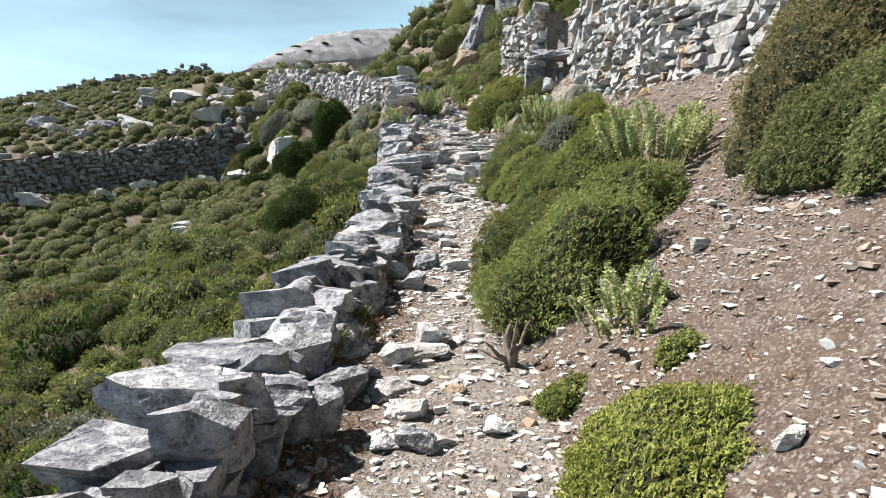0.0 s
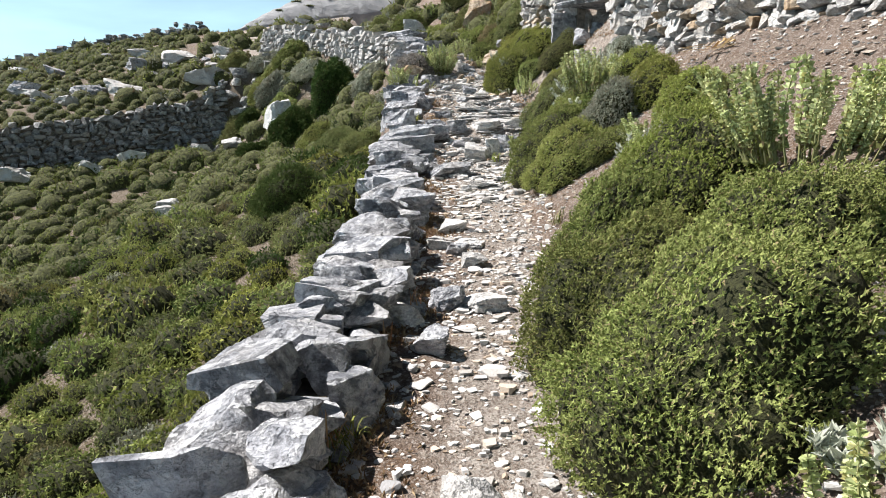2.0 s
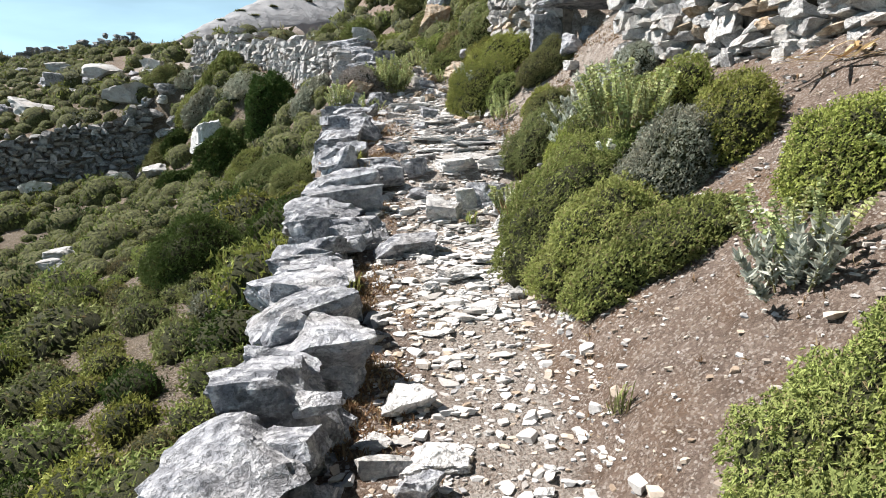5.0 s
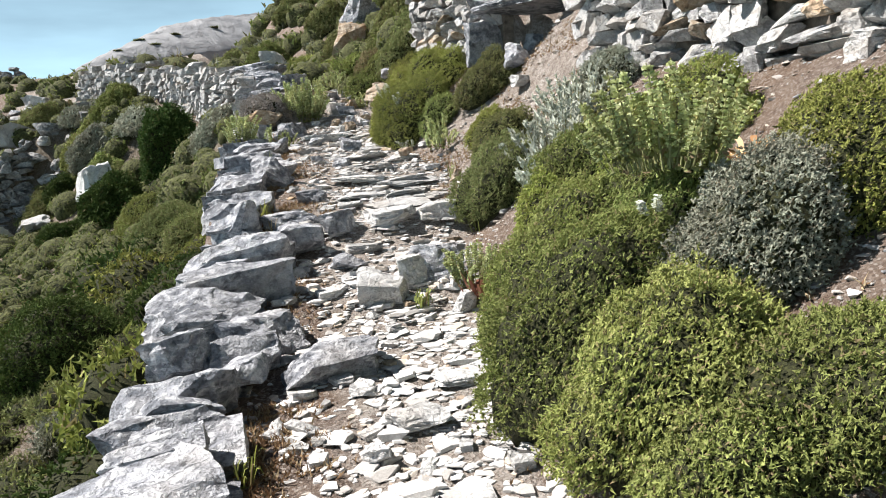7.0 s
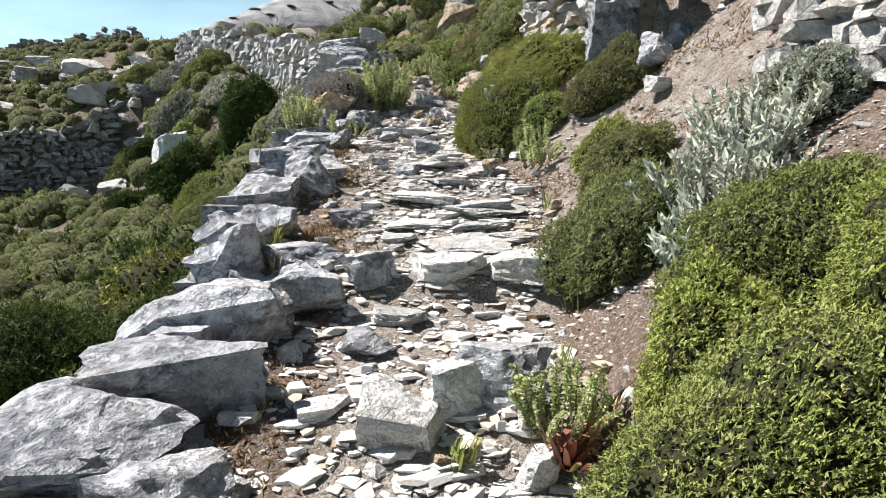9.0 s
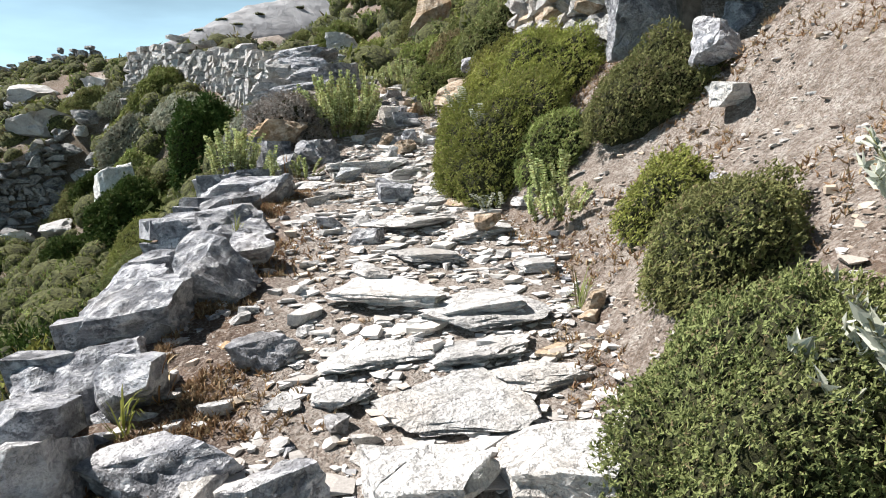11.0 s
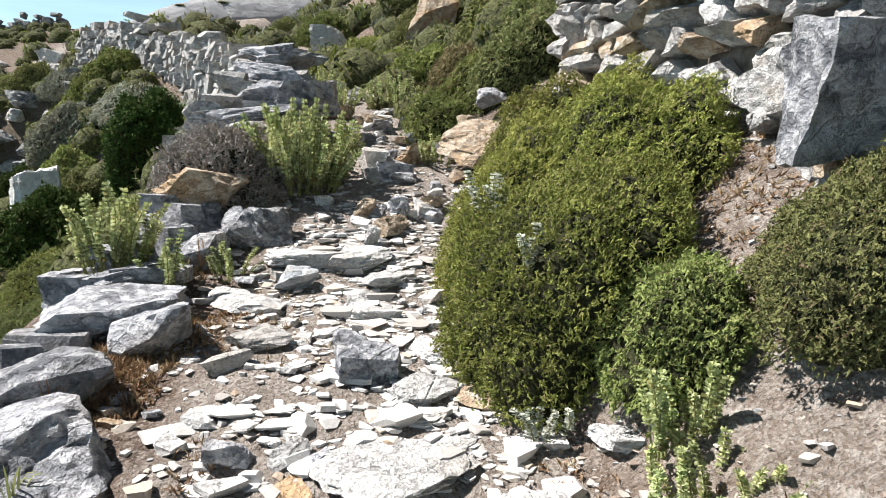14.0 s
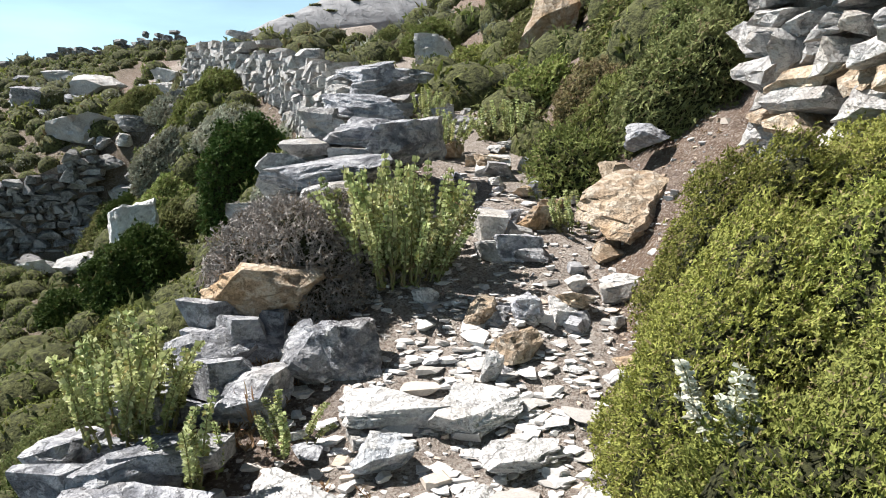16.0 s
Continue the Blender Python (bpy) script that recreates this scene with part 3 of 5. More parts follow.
def ribbon_core(name, line, left, right, low, high, mat):
    """The rubble heart of a wall along a line of (x, y): its two faces lie left and right of the line."""
    pts = np.array(line, float)
    v, f = [], []
    for k, p in enumerate(pts):
        d = unit(pts[min(k + 1, len(pts) - 1)] - pts[max(k - 1, 0)])
        n = np.array([-d[1], d[0]])
        for off in (left, right):
            q = p + n * off
            v += [(q[0], q[1], low(p[0], p[1])), (q[0], q[1], high(p[0], p[1]))]
    for k in range(len(pts) - 1):
        a, b = 4 * k, 4 * k + 4
        f += [(a, a + 1, b + 1, b), (a + 2, b + 2, b + 3, a + 3), (a + 1, a + 3, b + 3, b + 1), (a, b, b + 2, a + 2)]
    e = 4 * len(pts) - 4
    f += [(0, 2, 3, 1), (e, e + 1, e + 3, e + 2)]
    return mesh_from(name, v, f, (mat,))


def face_rows(line, low, high, size, course, depth, seed, off=0.0, gap=0.0, ragged=0.12):
    """Stones of one wall face, course on course along a line of (x, y): rows of x, y, z, w, d, h, turn, tip."""
    rng = np.random.default_rng(seed)
    pts = np.array(line, float)
    seg = np.linalg.norm(np.diff(pts, axis=0), axis=1)
    run = np.concatenate([[0], np.cumsum(seg)])
    rows = []
    for c in range(60):
        s, any_left = rng.uniform(0, size), False
        while s < run[-1]:
            w = size * rng.choice([0.45, 0.7, 0.9, 1.1, 1.5, 2.0], p=[0.18, 0.25, 0.26, 0.2, 0.09, 0.02])
            m = s + w / 2
            x, y = np.interp(m, run, pts[:, 0]), np.interp(m, run, pts[:, 1])
            k = min(np.searchsorted(run, m), len(pts) - 1)
            d = unit(pts[k] - pts[k - 1])
            z = low(x, y) + (c + 0.5) * course + 0.25 * course * math.sin(m * 2.1 + c)
            top = high(x, y) + rng.uniform(-ragged, ragged)
            if z < top:
                any_left = True
                n = np.array([-d[1], d[0]]) * (off + rng.uniform(-0.05, 0.05))
                h = course * rng.choice([0.8, 1.0, 1.2, 1.75], p=[0.3, 0.35, 0.25, 0.1])
                if rng.uniform() > gap:
                    rows.append((x + n[0], y + n[1], z, w * rng.uniform(0.98, 1.12), depth * rng.uniform(0.8, 1.2), h * 1.1, math.atan2(d[1], d[0]) + rng.uniform(-0.2, 0.2), rng.uniform(-0.12, 0.12)))
            s += w
        if not any_left:
            break
    return rows


def lay(parent, rows, mat, limit, nearest, kind="wall", name="stone", extra=None):
    """Lays the nearest stones as pieces of their own, the rest as one mesh."""
    rows = sorted(rows, key=nearest)
    rng = np.random.default_rng(len(rows))
    for k, (x, y, z, w, d, h, turn, tip) in enumerate(rows[:limit]):
        mt = mat if extra is None or rng.uniform() > 0.12 else extra
        part(name, rock_of(kind, mt, int(rng.integers(0, 50))), parent, m=stone_pose(x, y, z, w, d, h, turn + (math.pi if k % 2 else 0), tip))
    if len(rows) > limit:
        ob = part("farther_stones", joined_stones("farther_stones", rows[limit:], mat, 1), parent)
        ob["kind"] = "stuff"

# ---- ground ----
def sheet(xs, ys):
    X, Y = np.meshgrid(xs, ys)
    Z = ground(X, Y)
    nx, ny = len(xs), len(ys)
    v = np.stack([X, Y, Z], -1).reshape(-1, 3)
    i = np.arange(nx - 1)[None, :] + nx * np.arange(ny - 1)[:, None]
    f = np.stack([i, i + 1, i + nx + 1, i + nx], -1).reshape(-1, 4)
    me = mesh_from("ground", v, f, (SOIL,), True)
    at = me.attributes.new("trodden", "FLOAT", "POINT")
    x, y = v[:, 0], v[:, 1]
    edge, kerb = np.interp(y, EDGE_Y, EDGE_X), np.interp(y, KERB_Y, KERB_X)
    fresh = 0.62 * smooth(11.6, 13.0, y) * smooth(16.2, 15.2, y) * smooth(-0.1, 0.3, x - edge)
    at.data.foreach_set("value", np.maximum(smooth(0.25, -0.15, x - edge) * smooth(0.75, 1.35, x - kerb), fresh).astype(np.float32))
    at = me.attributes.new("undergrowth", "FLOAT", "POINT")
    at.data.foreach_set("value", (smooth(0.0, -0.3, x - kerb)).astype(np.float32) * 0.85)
    return me


xs = np.unique(np.round(np.concatenate([-np.geomspace(3.5, 500, 80), np.arange(-3.5, 4.0, 0.07), np.geomspace(4, 500, 60)]), 3))
ys = np.unique(np.round(np.concatenate([-np.geomspace(3, 300, 20), np.arange(-3, 20, 0.07), np.arange(20, 45, 0.22), np.geomspace(45, 800, 40)]), 3))
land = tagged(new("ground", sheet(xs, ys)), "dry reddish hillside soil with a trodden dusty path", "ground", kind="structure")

# ---- bare rock slope on the skyline ----
def skyline_rock():
    u, w = np.meshgrid(np.linspace(0.10, 1, 70), np.linspace(0, 1, 30))
    x = -16.5 + 12.5 * u + 1.5 * w
    y = 47 + 15 * u + 8 * w
    crest = np.interp(u, [0, 0.10, 0.16, 0.3, 0.55, 0.8, 1.0], [10.0, 10.4, 12.6, 14.0, 15.4, 16.3, 17.0])
    foot = 8.8 + 3.6 * u - 5.0 * (w < 0.02)
    z = foot + (crest - foot) * w ** 0.8  + 0.10 * waves(x, y, 1.4, 3)
    v = np.stack([x, y, z], -1).reshape(-1, 3)
    i = np.arange(69)[None, :] + 70 * np.arange(29)[:, None]
    f = np.stack([i, i + 1, i + 71, i + 70], -1).reshape(-1, 4)
    m, n, l, b = material("bare_marble_slope", 0.9)
    g = n.new("ShaderNodeNewGeometry")
    c = noise_node(n, l, g.outputs["Position"], 0.5, 6, 0.6)
    l.new(ramp(n, l, c, [(0.35, (0.215, 0.222, 0.235)), (0.65, (0.315, 0.32, 0.33))]), b.inputs["Base Color"])
    bump(n, l, b, noise_node(n, l, g.outputs["Position"], 1.2, 6, 0.7), 0.6, 0.5)
    return mesh_from("rock_slope", v, f, (m,), True)


tagged(new("rock_slope", skyline_rock()), "bare pale grey marble slope on the skyline", "rock face", kind="structure")

# ---- dry stone walls ----
def low_side(x, y):
    return float(ground(x - 0.45, y)) - 0.05


def kerb_height(y):
    return float(np.interp(y, [-4, 3, 7.7, 12, 15, 17, 20, 40], [0.40, 0.38, 0.26, 0.16, 0.14, 0.16, 0.40, 0.55]))


def path_z(y):
    return float(np.interp(y, PATH_Y, PATH_Z))


kerb_line = [(float(np.interp(y, KERB_Y, KERB_X)) + 0.35, y) for y in np.arange(-2.0, 18.01, 0.5)]
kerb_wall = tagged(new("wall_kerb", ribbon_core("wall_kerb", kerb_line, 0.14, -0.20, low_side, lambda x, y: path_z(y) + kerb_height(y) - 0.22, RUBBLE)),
                   "low dry stone wall of grey slabs edging the path", "wall", kind="structure")

# the capstones that stand out, foot of the hill first: x, y, z of the middle, width, depth, height
CAPS_A = [(-0.97, 2.42, 0.66, 0.80, 0.52, 0.20), (-0.96, 2.12, 0.40, 0.48, 0.34, 0.32), (-1.32, 2.02, 0.16, 0.40, 0.36, 0.26), (-0.80, 3.22, 0.66, 0.42, 0.36, 0.36),
          (-0.90, 3.80, 0.66, 0.56, 0.52, 0.46), (-0.56, 3.66, 0.60, 0.28, 0.26, 0.20), (-0.60, 2.62, 0.50, 0.28, 0.24, 0.26),
          (-0.54, 3.04, 0.52, 0.30, 0.26, 0.16), (-0.98, 4.32, 0.86, 0.40, 0.36, 0.22), (-0.78, 4.85, 0.76, 0.58, 0.50, 0.26), (-0.55, 4.45, 0.70, 0.26, 0.24, 0.24)]
CAPS_B = [(-0.79, 5.42, 0.86, 0.60, 0.50, 0.24), (-0.70, 5.98, 0.88, 0.64, 0.40, 0.20), (-0.78, 6.32, 1.02, 0.62, 0.40, 0.24), (-0.74, 6.78, 1.12, 0.60, 0.42, 0.22),
          (-0.66, 7.35, 1.12, 0.62, 0.50, 0.34), (-0.56, 7.85, 1.22, 0.46, 0.44, 0.28), (-0.72, 8.32, 1.28, 0.62, 0.42, 0.24), (-0.80, 8.80, 1.32, 0.66, 0.48, 0.22),
          (-0.88, 9.66, 1.44, 0.56, 0.36, 0.24), (-0.80, 9.28, 1.36, 0.52, 0.36, 0.24), (-0.92, 9.95, 1.55, 0.30, 0.28, 0.22), (-0.62, 10.05, 1.48, 0.40, 0.32, 0.22), (-0.16, 9.95, 1.42, 0.50, 0.36, 0.20)]
CAPS_C = [(-0.90, 10.62, 1.64, 0.72, 0.52, 0.26), (-0.52, 10.42, 1.50, 0.48, 0.36, 0.22), (-0.78, 11.10, 1.72, 0.74, 0.46, 0.24), (-0.80, 11.62, 1.82, 0.78, 0.50, 0.34),
          (-0.42, 12.05, 1.90, 0.48, 0.36, 0.24), (-0.90, 12.28, 2.02, 0.42, 0.40, 0.36), (-0.45, 12.42, 2.02, 0.46, 0.30, 0.16), (-0.06, 12.22, 1.96, 0.27, 0.26, 0.22),
          (-1.00, 12.95, 2.14, 0.54, 0.44, 0.28), (-1.01, 13.55, 2.32, 0.56, 0.46, 0.28), (-0.70, 13.86, 2.40, 0.46, 0.44, 0.42), (-0.90, 14.70, 2.60, 0.68, 0.60, 0.24)]
CAPS_D = [(-0.64, 14.22, 2.50, 0.34, 0.30, 0.18), (-0.97, 15.22, 2.72, 0.42, 0.36, 0.18), (-1.06, 15.92, 2.80, 0.60, 0.50, 0.16), (-0.78, 15.68, 2.80, 0.36, 0.32, 0.20),
          (-1.46, 16.50, 2.78, 0.32, 0.36, 0.24), (-1.12, 16.30, 2.84, 0.40, 0.36, 0.22), (-1.20, 17.08, 3.06, 0.44, 0.36, 0.22), (-0.91, 16.82, 2.96, 0.32, 0.28, 0.22),
          (-0.70, 17.06, 3.06, 0.28, 0.28, 0.26), (-0.53, 17.14, 3.06, 0.32, 0.28, 0.28), (-1.20, 14.05, 2.34, 0.40, 0.36, 0.28), (-0.55, 11.72, 1.82, 0.30, 0.26, 0.20)]
for k, (x, y, z, w, d, h) in enumerate(CAPS_A + CAPS_B + CAPS_C + CAPS_D):
    rng = np.random.default_rng(40 + k)
    kind = "slab" if h < 0.34 * w else "block"
    part("capstone", rock_of(kind, ROCK, k), kerb_wall, m=stone_pose(x, y, z - 0.02, w * 1.04, d * 1.10, h * 1.24, rng.uniform(-0.5, 0.5) + math.pi * (k % 2), rng.uniform(-0.06, 0.12), rng.uniform(-0.10, 0.16)))
lay(kerb_wall, face_rows(kerb_line, lambda x, y: path_z(y) - 0.10, lambda x, y: path_z(y) + kerb_height(y) - 0.12, 0.27, 0.13, 0.28, 5, -0.20)
    + face_rows(kerb_line, low_side, lambda x, y: path_z(y) + kerb_height(y) - 0.14, 0.30, 0.14, 0.28, 6, 0.08)
    + [r for r in face_rows(kerb_line, lambda x, y: path_z(y) + kerb_height(y) - 0.20, lambda x, y: path_z(y) + kerb_height(y) - 0.05, 0.26, 0.12, 0.34, 8, 0.02)],
    ROCK, 300, lambda r: abs(r[1] - 9) - 3 * (r[0] > -0.8))

# the flat-slabbed stretch above, and the wall that bends away over the slope
upper_line = [(float(np.interp(y, KERB_Y, KERB_X)) + 0.35, float(y)) for y in (18.0, 19.5, 21, 22.3, 23.6, 25.8, 28, 29.5, 31)]


def upper_low(x, y):
    return float(ground(x - 0.7, y)) - 0.1


def upper_high(x, y):
    return max(upper_low(x, y) + 0.9, path_z(y) + 0.35 + 0.15 * float(smooth(23, 27, y)) - 0.55 * max(0, -2.5 - x) * float(smooth(29, 36, y)))


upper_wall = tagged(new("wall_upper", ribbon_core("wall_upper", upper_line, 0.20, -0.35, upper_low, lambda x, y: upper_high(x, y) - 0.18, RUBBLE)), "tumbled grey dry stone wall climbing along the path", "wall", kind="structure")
lay(upper_wall, face_rows(upper_line[4:], upper_low, upper_high, 0.27, 0.14, 0.35, 11, 0.25) + face_rows(upper_line[3:], upper_high, lambda x, y: upper_high(x, y) + 0.12, 0.4, 0.16, 0.5, 12, 0.0)
    + face_rows(upper_line[:5], upper_low, upper_high, 0.45, 0.14, 0.40, 13, 0.22) + face_rows(upper_line[:5], lambda x, y: path_z(y), upper_high, 0.40, 0.13, 0.4, 14, -0.3),
    WALLROCK, 240, lambda r: r[1])
for k, (x, y, z, w, d, h) in enumerate([(-1.05, 18.75, 3.86, 0.95, 0.70, 0.16), (-0.95, 19.6, 4.14, 0.70, 0.55, 0.22), (-0.62, 19.3, 4.05, 0.55, 0.85, 0.36), (-1.20, 20.5, 4.40, 0.80, 0.6, 0.24),
                                         (-1.25, 21.4, 4.62, 0.95, 0.7, 0.20), (-1.5, 22.4, 4.85, 0.9, 0.7, 0.24), (-1.75, 23.4, 5.02, 0.9, 0.8, 0.22), (-1.5, 24.6, 5.1, 1.0, 0.8, 0.2), (-0.55, 18.35, 3.55, 0.5, 0.45, 0.25)]):
    part("capstone", rock_of("slab", ROCK, k), upper_wall, m=stone_pose(x, y, z, w, d, h, 0.3 * math.sin(k * 3), 0.08, -0.1 + 0.2 * (k % 2)))

# the terrace wall above the path
def bank_foot(x, y):
    return float(ground(x - 0.22, y)) - 0.06


def terrace_high(x, y):
    return float(ground(x + 0.55, y)) + 0.10


def wall_at(y):
    return float(np.interp(y, WALL_Y, WALL_X))


terrace_low = [(wall_at(y) + 0.05, y) for y in np.arange(2.0, 12.9, 0.4)]
terrace_up = [(wall_at(y) + 0.05, y) for y in np.arange(15.0, 18.5, 0.35)]
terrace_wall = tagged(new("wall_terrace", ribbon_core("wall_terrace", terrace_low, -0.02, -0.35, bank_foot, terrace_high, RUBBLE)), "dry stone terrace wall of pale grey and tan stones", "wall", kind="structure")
lay(terrace_wall, face_rows([p for p in terrace_low if p[1] > 5.4], bank_foot, lambda x, y: terrace_high(x, y) + 0.12, 0.27, 0.125, 0.28, 21, 0.04), WALLROCK, 300, lambda r: abs(r[1] - 9.5), extra=OCHRE)
terrace_end = tagged(new("wall_terrace_end", ribbon_core("wall_terrace_end", terrace_up, -0.02, -0.35, bank_foot, terrace_high, RUBBLE)), "end of the dry stone terrace wall beside a hollow", "wall", kind="structure")
lay(terrace_end, face_rows(terrace_up, bank_foot, lambda x, y: terrace_high(x, y) + 0.10, 0.30, 0.14, 0.32, 22, 0.04) + face_rows([(1.55, 18.45), (2.6, 18.75)], lambda x, y: float(ground(x, 18.9)) - 0.1, lambda x, y: float(ground(x + 0.3, 18.2)), 0.3, 0.15, 0.3, 23), WALLROCK, 160, lambda r: r[1], extra=OCHRE)
for k, (x, y, z, w, d, h, tip) in enumerate([(2.08, 15.16, 3.84, 0.62, 0.40, 0.56, 0.1), (2.24, 14.44, 3.54, 0.34, 0.30, 0.32, 0.3), (2.50, 14.78, 4.22, 1.0, 1.4, 0.24, 0.0), (2.62, 14.9, 3.72, 0.36, 0.3, 0.34, 0.1), (2.2, 15.3, 4.35, 0.5, 0.8, 0.2, 0.05)]):
    part("big_stone", rock_of("block" if k != 2 else "slab", ROCK, k + 3), terrace_end, m=stone_pose(x, y, z, w, d, h, 0.2 * k, tip))

# the wall across the slope and the wall on the crest
far_line = [(float(x), float(far_wall_y(x))) for x in np.arange(-25, -8.0, 1.0)]
far_wall = tagged(new("wall_far_terrace", ribbon_core("wall_far_terrace", far_line, -0.05, 0.5, lambda x, y: float(ground(x, y - 0.5)) - 0.2, lambda x, y: float(ground(x, y + 0.5)) - 0.02, RUBBLE)),
                  "dark lichened dry stone terrace wall across the slope", "wall", kind="structure")
lay(far_wall, face_rows(far_line, lambda x, y: float(ground(x, y - 0.5)) - 0.1, lambda x, y: float(ground(x, y + 0.5)) + 0.06, 0.34, 0.17, 0.35, 31, -0.12, ragged=0.16), FARROCK, 300, lambda r: -r[0], kind="small")
crest_line = [(float(x), 46.8) for x in np.arange(-46, -14.0, 2.0)]
crest_wall = tagged(new("wall_crest", ribbon_core("wall_crest", crest_line, -0.1, 0.4, lambda x, y: float(ground(x, y)) - 0.3, lambda x, y: float(ground(x, y)) + 0.2, RUBBLE)), "low dark dry stone wall on the crest", "wall", kind="structure")
lay(crest_wall, face_rows(crest_line, lambda x, y: float(ground(x, y)) - 0.1, lambda x, y: float(ground(x, y)) + 0.40, 0.45, 0.2, 0.5, 33, -0.1, ragged=0.2), FARROCK, 0, lambda r: r[0])

# ---- shrubs of the bank ----
C1 = "dense green cushion shrub growing on the stony bank"
C2 = "fresh green cushion shrub overhanging the path"
C3 = "olive-green cushion shrub with brownish tips"
C4 = "grey-green cushion shrub among greener ones"
C5 = "tall brownish bush on the bare red bank"
k = 0
for x, y, r, h, mat, label in [
    (0.80, 4.00, 0.66, 0.74, GREEN, C2), (0.68, 4.85, 0.58, 0.70, GREEN, C2), (1.20, 4.42, 0.56, 0.56, GREEN, C1), (0.80, 5.62, 0.50, 0.68, GREEN, C2), (1.30, 5.80, 0.54, 0.66, LIME, C1), (1.60, 6.35, 0.42, 0.42, GREEN, C1), (1.88, 7.6, 0.38, 0.40, LIME, C1), 
    (1.02, 6.05, 0.44, 0.62, GREEN, C2), (0.98, 8.10, 0.34, 0.30, GREEN, C2), (1.72, 11.05, 0.50, 0.40, GREEN, C1), (2.06, 3.30, 0.46, 0.52, OLIVE, C3), (2.10, 2.72, 0.36, 0.44, OLIVE, C3),
    (0.74, 2.05, 0.42, 0.20, LIME, C1), (2.30, 3.95, 0.66, 0.95, BROWNISH, C5), (2.30, 3.0, 0.45, 0.55, OLIVE, C3), (2.7, 4.7, 0.6, 0.8, OLIVE, C3),
    (0.55, 2.85, 0.15, 0.14, LIME, "small green cushion on stony soil"), (0.98, 2.5, 0.12, 0.11, LIME, "small green cushion on stony soil"),
    (0.98, 9.20, 0.60, 0.68, GREEN, C2), (1.12, 9.95, 0.56, 0.62, GREEN, C2), (1.50, 8.72, 0.42, 0.56, SAGE, C4), (1.05, 8.55, 0.50, 0.46, GREEN, C1), (1.85, 8.75, 0.38, 0.50, LIME, C1), (1.42, 9.25, 0.50, 0.50, GREEN, C1), (1.30, 8.08, 0.42, 0.28, GREEN, C1), (1.55, 9.75, 0.42, 0.50, GREEN, C1), (1.30, 10.65, 0.34, 0.52, LIME, C2), (2.05, 10.35, 0.56, 0.58, LIME, C1),
    (1.36, 12.08, 0.50, 0.50, OLIVE, C3), (1.02, 15.50, 0.68, 0.80, LIME, C2), (1.48, 16.15, 0.62, 0.72, LIME, C2), (1.00, 16.35, 0.58, 0.82, LIME, C2), (1.95, 14.72, 0.54, 0.48, OLIVE, C3), (1.62, 13.62, 0.27, 0.36, LIME, C1), (1.58, 12.90, 0.38, 0.44, OLIVE, C3),
    (2.45, 12.2, 0.35, 0.36, SAGE, C4), (1.35, 14.98, 0.32, 0.38, GREEN, C1), (1.65, 16.9, 0.5, 0.6, LIME, C1), (1.18, 16.95, 0.50, 0.80, LIME, C2),
    (0.66, 19.5, 0.44, 0.50, GREEN, C1), (1.05, 19.9, 0.50, 0.60, GREEN, C1), (1.45, 19.4, 0.55, 0.80, OLIVE, C3), (0.95, 20.9, 0.50, 0.55, BROWNISH, C3), (1.85, 20.3, 0.60, 0.75, OLIVE, C3),
]:
    k += 1
    near = y < 17.5
    shrub("cushion_shrub", x, y, r, h, mat, label, 300 + k, (1.6 if y < 3 else 1.0) if near else 0.36, 0.9 + 0.2 * (k % 3) / 2, 0.022 if near else 0.06, 0.0082 if near else 0.016, 0.40 if mat is BROWNISH else 0.27, lumps=(24 if mat is BROWNISH else 12) + k % 6)

# ---- scrub on the slope below ----
STOCK = {}


def scrub_of(mat, variant, coarse):
    key = (mat.name, variant, int(coarse))
    if key not in STOCK:
        n, le, wi = ((900, 0.105, 0.042), (270, 0.15, 0.070), (110, 0.25, 0.13))[int(coarse)]
        STOCK[key] = cushion_parts(1.0, 1.0, 0.78, 700 + 31 * variant + len(mat.name), n, le, wi, mat, 2, 0.85, 0.30, None, 9, 2, 1)
    return STOCK[key]


SCRUB_KINDS = [(GREEN, "low green cushion shrub on the slope below"), (OLIVE, "olive-green heathy shrub on the slope below"), (LIME, "yellow-green low shrub on the slope below"),
               (BROWNISH, "brownish half-dry shrub on the slope below"), (DARK, "dark green rounded shrub on the slope below"), (SAGE, "grey-green shrub on the slope below")]
rng = np.random.default_rng(12)
spots = []
for tries in range(90000):
    y = rng.uniform(0.5, 46)
    x = rng.uniform(-0.8 * y - 6, float(np.interp(y, KERB_Y, KERB_X)) - 0.35)
    if x < -36 or len(spots) > 2000:
        continue
    r = rng.choice([0.24, 0.34, 0.45, 0.6, 0.8], p=[0.16, 0.28, 0.28, 0.19, 0.09])
    back = y > float(far_wall_y(x))
    if back:
        r *= 0.95
        if rng.uniform() < 0.25 or abs(y - far_wall_y(x)) < 0.5:
            continue
    elif -0.7 < y - far_wall_y(x) and x < -8:
        continue
    if y > 46.3 or (x + 5.9) ** 2 + (y - 24.0) ** 2 < 0.9:
        continue
    if all((x - a) ** 2 + (y - b) ** 2 > ((0.66 if back else 0.54) * (r + c)) ** 2 for a, b, c, d in spots):
        spots.append((x, y, r, back))
for tries in range(5000):
    y = rng.uniform(20.5, 44)
    low_x = float(np.interp(y, KERB_Y, KERB_X)) + 0.6 + (1.3 if y < 29 else 0.2)
    x, r = rng.uniform(low_x, 9.0), rng.choice([0.35, 0.5, 0.7, 0.95])
    if len(spots) < 2350 and all((x - a) ** 2 + (y - b) ** 2 > (0.62 * (r + c)) ** 2 for a, b, c, d in spots[-400:]):
        spots.append((x, y, r, True))
